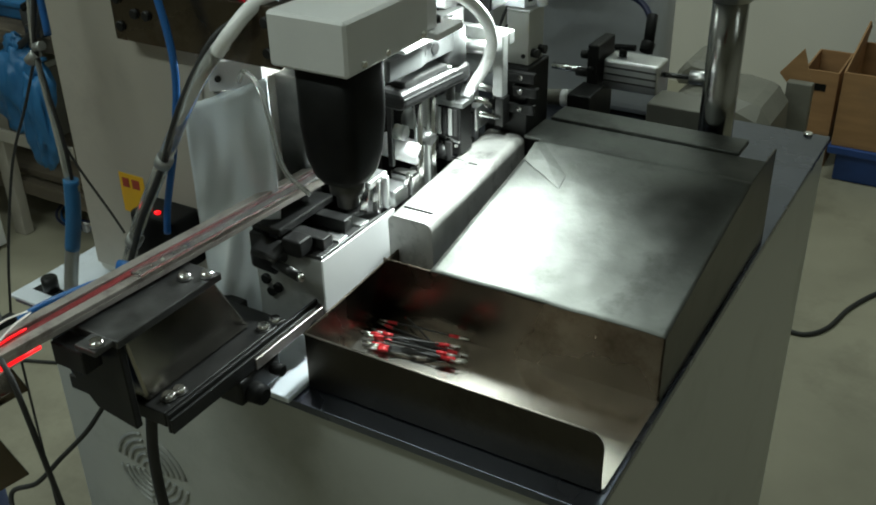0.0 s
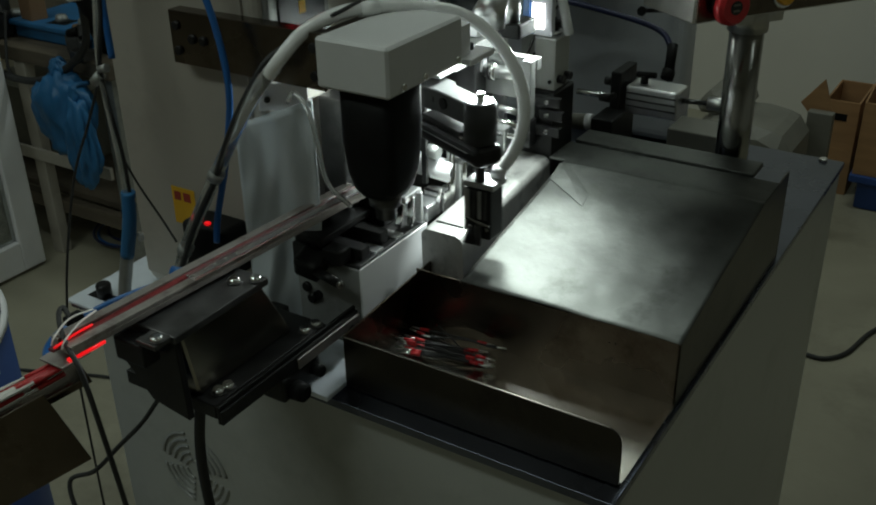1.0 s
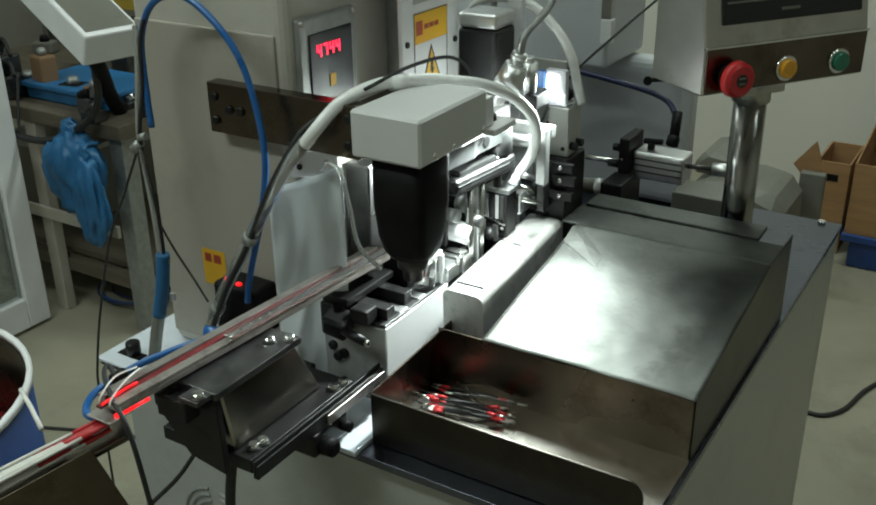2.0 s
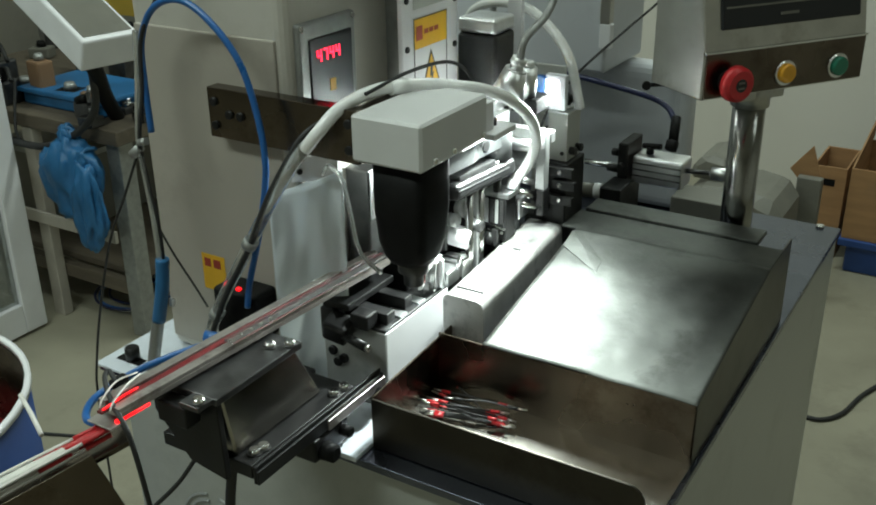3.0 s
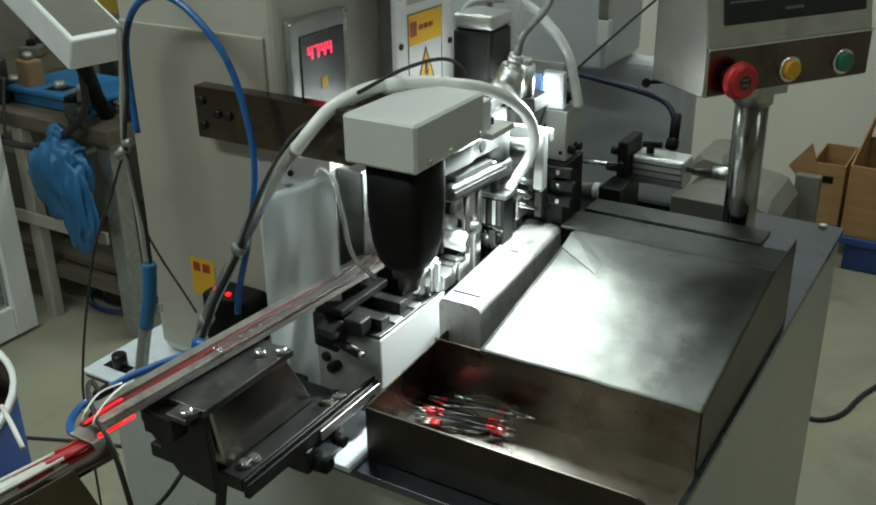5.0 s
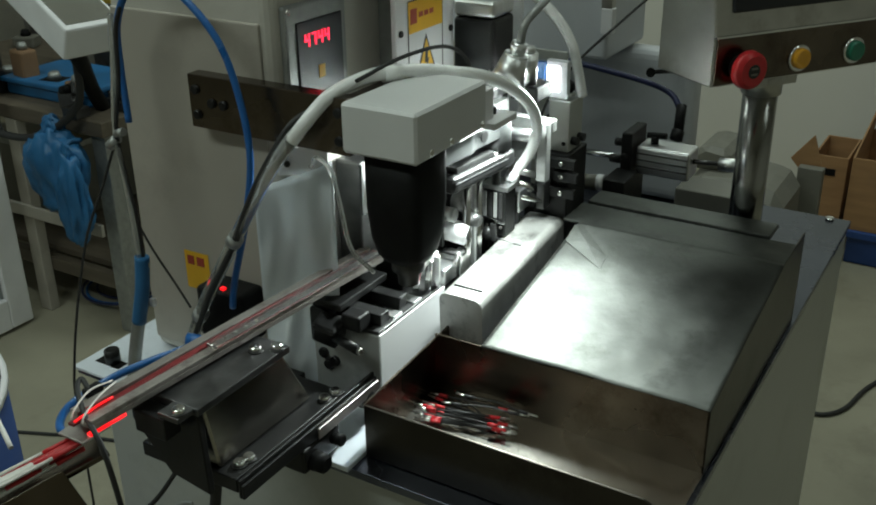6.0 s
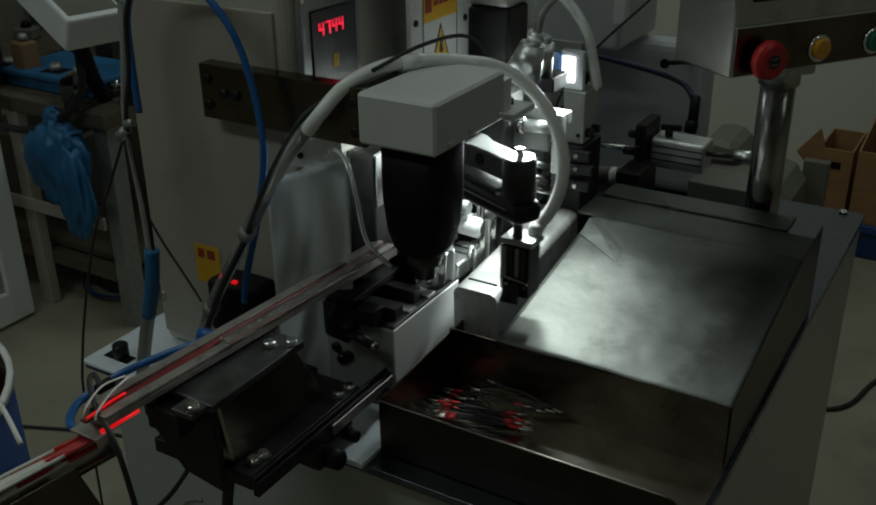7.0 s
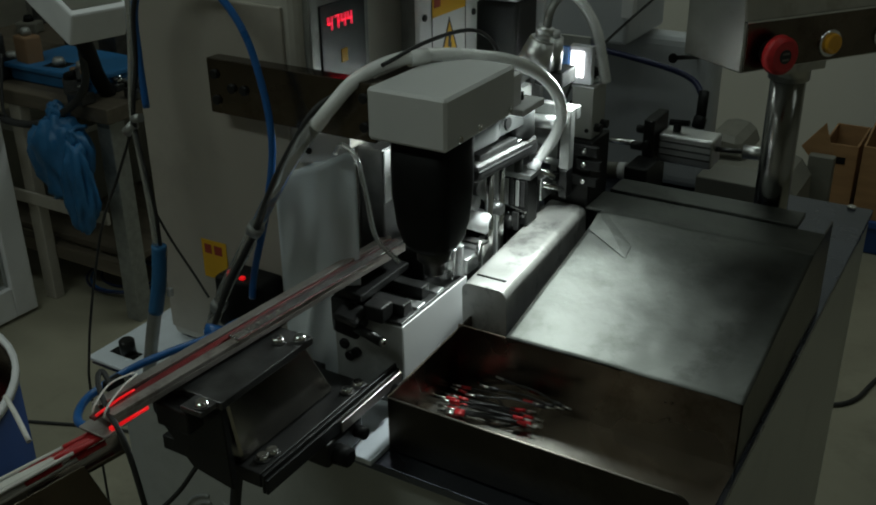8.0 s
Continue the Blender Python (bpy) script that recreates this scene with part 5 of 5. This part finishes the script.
# dark clutter on the bench
rc = random.Random(21)
for k in range(16):
    x, y = -2.95 + 0.05 * k + rc.uniform(0, 0.02), rc.uniform(1.72, 1.80) if k % 2 else rc.uniform(1.98, 2.35)
    w, h = rc.uniform(0.022, 0.045), rc.uniform(0.03, 0.12)
    cl = thing("bench_tool", "dark machine tool standing on the bench", "tool", (x, y, 0.6205), "tools on the bench")
    part("body", turned(box((-w, -w * 0.8, 0), (w, w * 0.8, h), 0.006), pose(x, y, 0.6205, 0, 0, rc.uniform(-40, 40))), (M_DARKM, M_BLACKP, M_GREYP, M_CARDIN)[k % 4], cl)
    part("top", rod((x, y, 0.6205 + h), (x, y, 0.6205 + h + 0.02), w * 0.5, w * 0.35, 12, 0.002), (M_BLACKP, M_GREYM)[k % 2], cl)
for k, (x, y, s, h) in enumerate(((-2.62, 1.76, 0.07, 0.10), (-2.50, 1.70, 0.05, 0.07), (-2.16, 1.70, 0.03, 0.05), (-2.78, 1.80, 0.08, 0.16))):
    tl = thing("bench_tool", "dark machine tool standing on the bench", "tool", (x, y, 0.6205), "tools on the bench")
    part("body", box((x - s, y - s * 0.6, 0.6205), (x + s, y + s * 0.6, 0.62 + h), 0.008), M_DARKM, tl)
    part("head", rod((x - s * 0.6, y - s * 0.3, 0.62 + h), (x + s * 0.9, y - s * 0.4, 0.62 + h * 1.3), s * 0.4, n=14, bev=0.004), M_BLACKP, tl)
    part("handle", hose([(x, y, 0.62 + h), (x + s, y - 0.01, 0.62 + h * 1.5), (x + s * 1.8, y - 0.03, 0.62 + h * 1.1)], 0.006, 8, 5), M_RUBBER, tl)
cable("black_cable", [(-2.55, 1.63, 0.66), (-2.4, 1.60, 0.575), (-2.25, 1.595, 0.56), (-2.12, 1.60, 0.60), (-2.03, 1.62, 0.68), (-1.99, 1.60, 0.80)], 0.010, M_RUBBER, "thick black cable sagging along the bench edge")
cable("black_cable", [(-2.35, 1.64, 0.72), (-2.33, 1.60, 0.60), (-2.32, 1.60, 0.56)], 0.004, M_RUBBER, "thin black cable sagging along the bench edge")
box_l = thing("storage_box", "grey storage box on the bench shelf", "box", (-2.6, 2.0, 0.18), "boxes on the shelf")
part("body", box((-2.80, 1.85, 0.1805), (-2.45, 2.2, 0.40), 0.006), M_GREYP, box_l)
part("lid", box((-2.81, 1.84, 0.4002), (-2.44, 2.21, 0.42), 0.004), M_GREYM, box_l)
mon = thing("tilted_panel", "white tilted machine panel box on a dark arm", "panel", (-1.95, 1.55, 0))
TM = pose(-1.965, 1.55, 0.94, 0, 24, -12)
part("case", turned(box((-0.16, -0.07, -0.04), (0.16, 0.07, 0.04), 0.006), TM), M_WHITE, mon)
part("face", turned(box((-0.145, -0.06, 0.0395), (0.145, 0.06, 0.0425), 0.002), TM), M_GREYP, mon)
part("arm", hose([(-2.0, 1.58, 0.88), (-1.98, 1.60, 0.80), (-2.05, 1.68, 0.70), (-2.1, 1.75, 0.621)], 0.02), M_BLACKP, mon)
beam = thing("yellow_beam", "yellow painted steel beam on two posts", "beam", (-3.2, 2.8, 0))
part("beam", box((-4.3, 2.75, 0.62), (-2.6, 2.83, 0.70), 0.003), M_YELB, beam)
for x in (-4.2, -2.7):
    part("post", box((x - 0.03, 2.76, 0), (x + 0.03, 2.82, 0.62), 0.003), M_YELB, beam)
for k, (x, y, r) in enumerate(((-2.26, 1.85, 0.12), (-2.25, 1.86, 0.10), (-2.24, 1.83, 0.13))):
    pts = [(x + r * math.cos(a / 10) * (1 + 0.1 * math.sin(a)), y + 0.8 * r * math.sin(a / 10), 0.006 + 0.008 * k) for a in range(0, 70, 7)]
    cable("blue_hose", pts, 0.004, M_NAVYH if k else M_BLUE, "blue hose coiled on the floor", 4)
cable("floor_cable", [(-2.3, 1.0, 0.004), (-1.9, 1.2, 0.004), (-1.6, 1.3, 0.004), (-1.3, 1.25, 0.004)], 0.004, M_RUBBER, "thin dark cable lying on the floor")
dk = thing("dark_cabinet", "dark grey equipment cabinet behind the bench", "cabinet", (-3.3, 3.2, 0))
part("body", box((-3.9, 3.0, 0), (-2.4, 3.6, 1.15), 0.01), M_DARKM, dk)
part("door", box((-3.85, 2.99, 0.1), (-3.17, 2.9995, 1.1), 0.003), M_GREYM, dk)
part("door", box((-3.13, 2.99, 0.1), (-2.45, 2.9995, 1.1), 0.003), M_GREYM, dk)

# ---- moving arm, hose and wires ----
PIV, RAD = Vector((-0.537, 0.852, 1.05)), 0.102
arm = thing("swing_arm", "grey and black swing arm with a hanging wire gripper", "robot arm", PIV)


def local(bm):
    return turned(bm, Matrix.Translation(PIV))


part("arm_plate", local(prism([(-0.02, -0.018), (0.03, -0.018), (0.045, -0.013), (RAD, -0.012), (RAD, 0.012), (0.045, 0.013), (0.03, 0.018), (-0.02, 0.018)], "z", -0.022, 0.0, 0.0015)), M_ARM, arm)
for x in (0.036, 0.058):
    part("arm_hole", local(rod((x, -0.0122, -0.010), (x, -0.0145, -0.010), 0.006)), M_BLACKP, arm, "dark hole")
part("boss", local(rod((RAD, 0, -0.038), (RAD, 0, 0.001), 0.0165, 0.0160, 28, 0.0015)), M_ARM, arm)
part("boss_ring", local(rod((RAD, 0, 0.001), (RAD, 0, 0.003), 0.0135, n=24)), M_ALU, arm)
part("boss_bolt", local(screw((RAD, 0, 0.003), (0, 0, 1), 0.004, 0.008)), M_CHROME, arm)
part("belt_bar", local(box((0.0, -0.016, -0.060), (RAD + 0.018, 0.016, -0.039), 0.007, 3)), M_BLACK, arm, "black belt cover")
part("belt_top", local(box((0.012, -0.011, -0.0388), (RAD - 0.02, 0.011, -0.033), 0.001)), M_DARKM, arm)
part("belt_line", local(box((0.004, -0.0165, -0.0475), (RAD, -0.0157, -0.0465), 0)), M_ALU, arm)
for y in (-0.010, 0.010):
    part("screw", local(screw((RAD - 0.017, y, -0.0388), (0, 0, 1), 0.003, 0.003)), M_CHROME, arm)
gripper = part("gripper", local(rod((0, 0, -0.135), (0, 0, -0.060), 0.0050, n=16)), M_DARKM, arm, "dark gripper shaft")
part("gripper_body", local(box((-0.013, -0.006, -0.140), (0.015, 0.020, -0.086), 0.0015)), M_BLACK, gripper, "black gripper body")
part("gripper_top", local(box((-0.016, -0.006, -0.086), (0.018, 0.022, -0.080), 0.001)), M_ALU, gripper, "bright top plate")
part("side_plate", local(box((-0.0165, -0.004, -0.136), (-0.0132, 0.014, -0.088), 0.0008)), M_STEEL, gripper)
for x in (-0.008, 0.002, 0.010):
    part("screw", local(screw((x, -0.006, -0.129), (0, -1, 0), 0.0024, 0.0015)), M_CHROME, gripper)
for k in range(4):
    part("gripper_strip", local(box((-0.0120 + 0.0065 * k, -0.0078, -0.118), (-0.0080 + 0.0065 * k, -0.0061, -0.088), 0.0004)), (M_BLOCK, M_DARKM)[k % 2], gripper)
part("gripper_bar", local(turned(box((-0.014, -0.0016, -0.0016), (0.014, 0.0016, 0.0016), 0.0005), pose(0.001, -0.0080, -0.121, 0, 10))), M_CHROME, gripper, "bright slanting bar")
part("gripper_jaw", local(rod((-0.006, -0.010, -0.146), (-0.006, -0.004, -0.132), 0.007, 0.006, 16)), M_BLACK, gripper)
part("gripper_finger", local(box((-0.002, -0.010, -0.147), (0.006, -0.0061, -0.125), 0.001)), M_DARKM, gripper)
part("hose_elbow", local(rod((0.010, 0.016, -0.080), (0.012, 0.020, -0.070), 0.0075, n=14)), M_WHITE, gripper, "white hose elbow")

# turning of the arm over one cycle of 3 s: seconds, degrees
CYCLE = [(0.0, 84), (0.1, 83), (0.2, 66), (0.3, 46), (0.4, 33), (0.5, 20), (0.6, 0), (0.7, -18), (0.8, -28), (0.9, -28), (1.0, -25),
         (1.1, -6), (1.2, 12), (1.3, 28), (1.4, 46), (1.5, 67), (1.6, 82), (1.7, 84), (2.3, 84), (2.9, 84)]


def arm_angle(t):
    p = t % 3.0
    rows = CYCLE + [(3.0, 84)]
    for (a, u), (b, v) in zip(rows, rows[1:]):
        if a <= p <= b:
            return u + (v - u) * (p - a) / (b - a)
    return 84


TIMES = [c * 3 + p for c in range(3) for p, _ in CYCLE if c * 3 + p <= 8.0] + [8.0]

# milky hose: a fixed run over the head, then short rigid links that follow the gripper
mh = thing("vacuum_hose", "milky clear hose arching over the head to the gripper", "hose", (-0.6, 0.67, 1.1))
FIX = Vector((-0.485, 0.797, 1.138))
part("fixed_run", hose([(-0.572, 0.660, 1.100), (-0.559, 0.662, 1.116), (-0.546, 0.682, 1.137), (-0.534, 0.715, 1.146), (-0.522, 0.745, 1.1465), (-0.505, 0.775, 1.143), FIX], 0.0062, 12), M_MILK, mh)
part("joint", rod((-0.526, 0.735, 1.1462), (-0.518, 0.751, 1.1455), 0.0074, n=14), M_MILK, mh, "clear joint")
LINKS = 72


def hose_line(t):
    a = radians(arm_angle(t))
    tip = PIV + Vector((math.cos(a), math.sin(a), 0)) * RAD + Vector((0.012, 0.020, -0.072))
    c1 = FIX + Vector((0.036, 0.060, -0.012))
    c2 = tip + Vector((0.048, 0.024, 0.062))
    out = []
    for k in range(LINKS + 1):
        u = k / LINKS
        out.append(FIX * (1 - u) ** 3 + c1 * 3 * u * (1 - u) ** 2 + c2 * 3 * u * u * (1 - u) + tip * u ** 3)
    return out


hose_links = []
for k in range(LINKS):
    ball = bmesh.new()
    bmesh.ops.create_uvsphere(ball, u_segments=20, v_segments=14, radius=0.0062)
    for f in ball.faces:
        f.smooth = True
    ball.transform(Matrix.Diagonal((1, 1, 2.6, 1)))
    bm = ball
    me = bpy.data.meshes.new("hose_link")
    bm.to_mesh(me)
    bm.free()
    me.materials.append(M_MILK)
    ob = new("hose_link", me)
    ob.parent = mh
    hose_links.append(ob)

carried_wires = [wire(pose(-0.49, 0.90 + 0.004 * k, 0.905, 0, 0, 0), "thin black wire with tinned ends held by the gripper", "wires in the bin", 0.080, 0.003, M_RUBBER) for k in range(3)]


def wire_rows(c):
    """The wire waits at the press, swings over with the gripper, and drops into the bin."""
    t0 = 3 * c
    def held(t):
        a = arm_angle(t)
        r = radians(a)
        p = PIV + Vector((math.cos(r), math.sin(r), 0)) * RAD + Vector((0.006, -0.012, -0.143))
        return pose(p.x, p.y, p.z, 0, 0, -4)
    rows = [(0, held(t0))] if t0 > 0 else []
    for p in (0.0, 0.1, 0.2, 0.3, 0.4, 0.5, 0.6, 0.7):
        rows.append((t0 + p, held(t0 + p)))
    rest = pose(-0.425 + 0.008 * c, 0.742 + 0.008 * c, TZ + 0.026 + 0.003 * c, 0, 0, 14 - 12 * c)
    rows += [(t0 + 0.8, pose(-0.425, 0.765, 0.880, 0, 4, 2)), (t0 + 0.9, pose(-0.425, 0.755, 0.85, 0, 0, 4)), (t0 + 1.0, rest), (8.0, rest)]
    return rows


def motions():
    walk(arm, [(t, pose(*PIV, 0, 0, arm_angle(t))) for t in TIMES])
    walk(gripper, [(t, pose(RAD, 0, 0, 0, 0, -arm_angle(t))) for t in TIMES])
    off = Vector(mh.location)
    for k, ob in enumerate(hose_links):
        rows = []
        for t in TIMES:
            line = hose_line(t)
            a, b = line[k], line[k + 1]
            q = (b - a).to_track_quat("Z", "Y").to_matrix().to_4x4()
            rows.append((t, Matrix.Translation((a + b) / 2 - off) @ q))
        walk(ob, rows)
    for c, w in enumerate(carried_wires):
        walk(w, wire_rows(c))


motions()
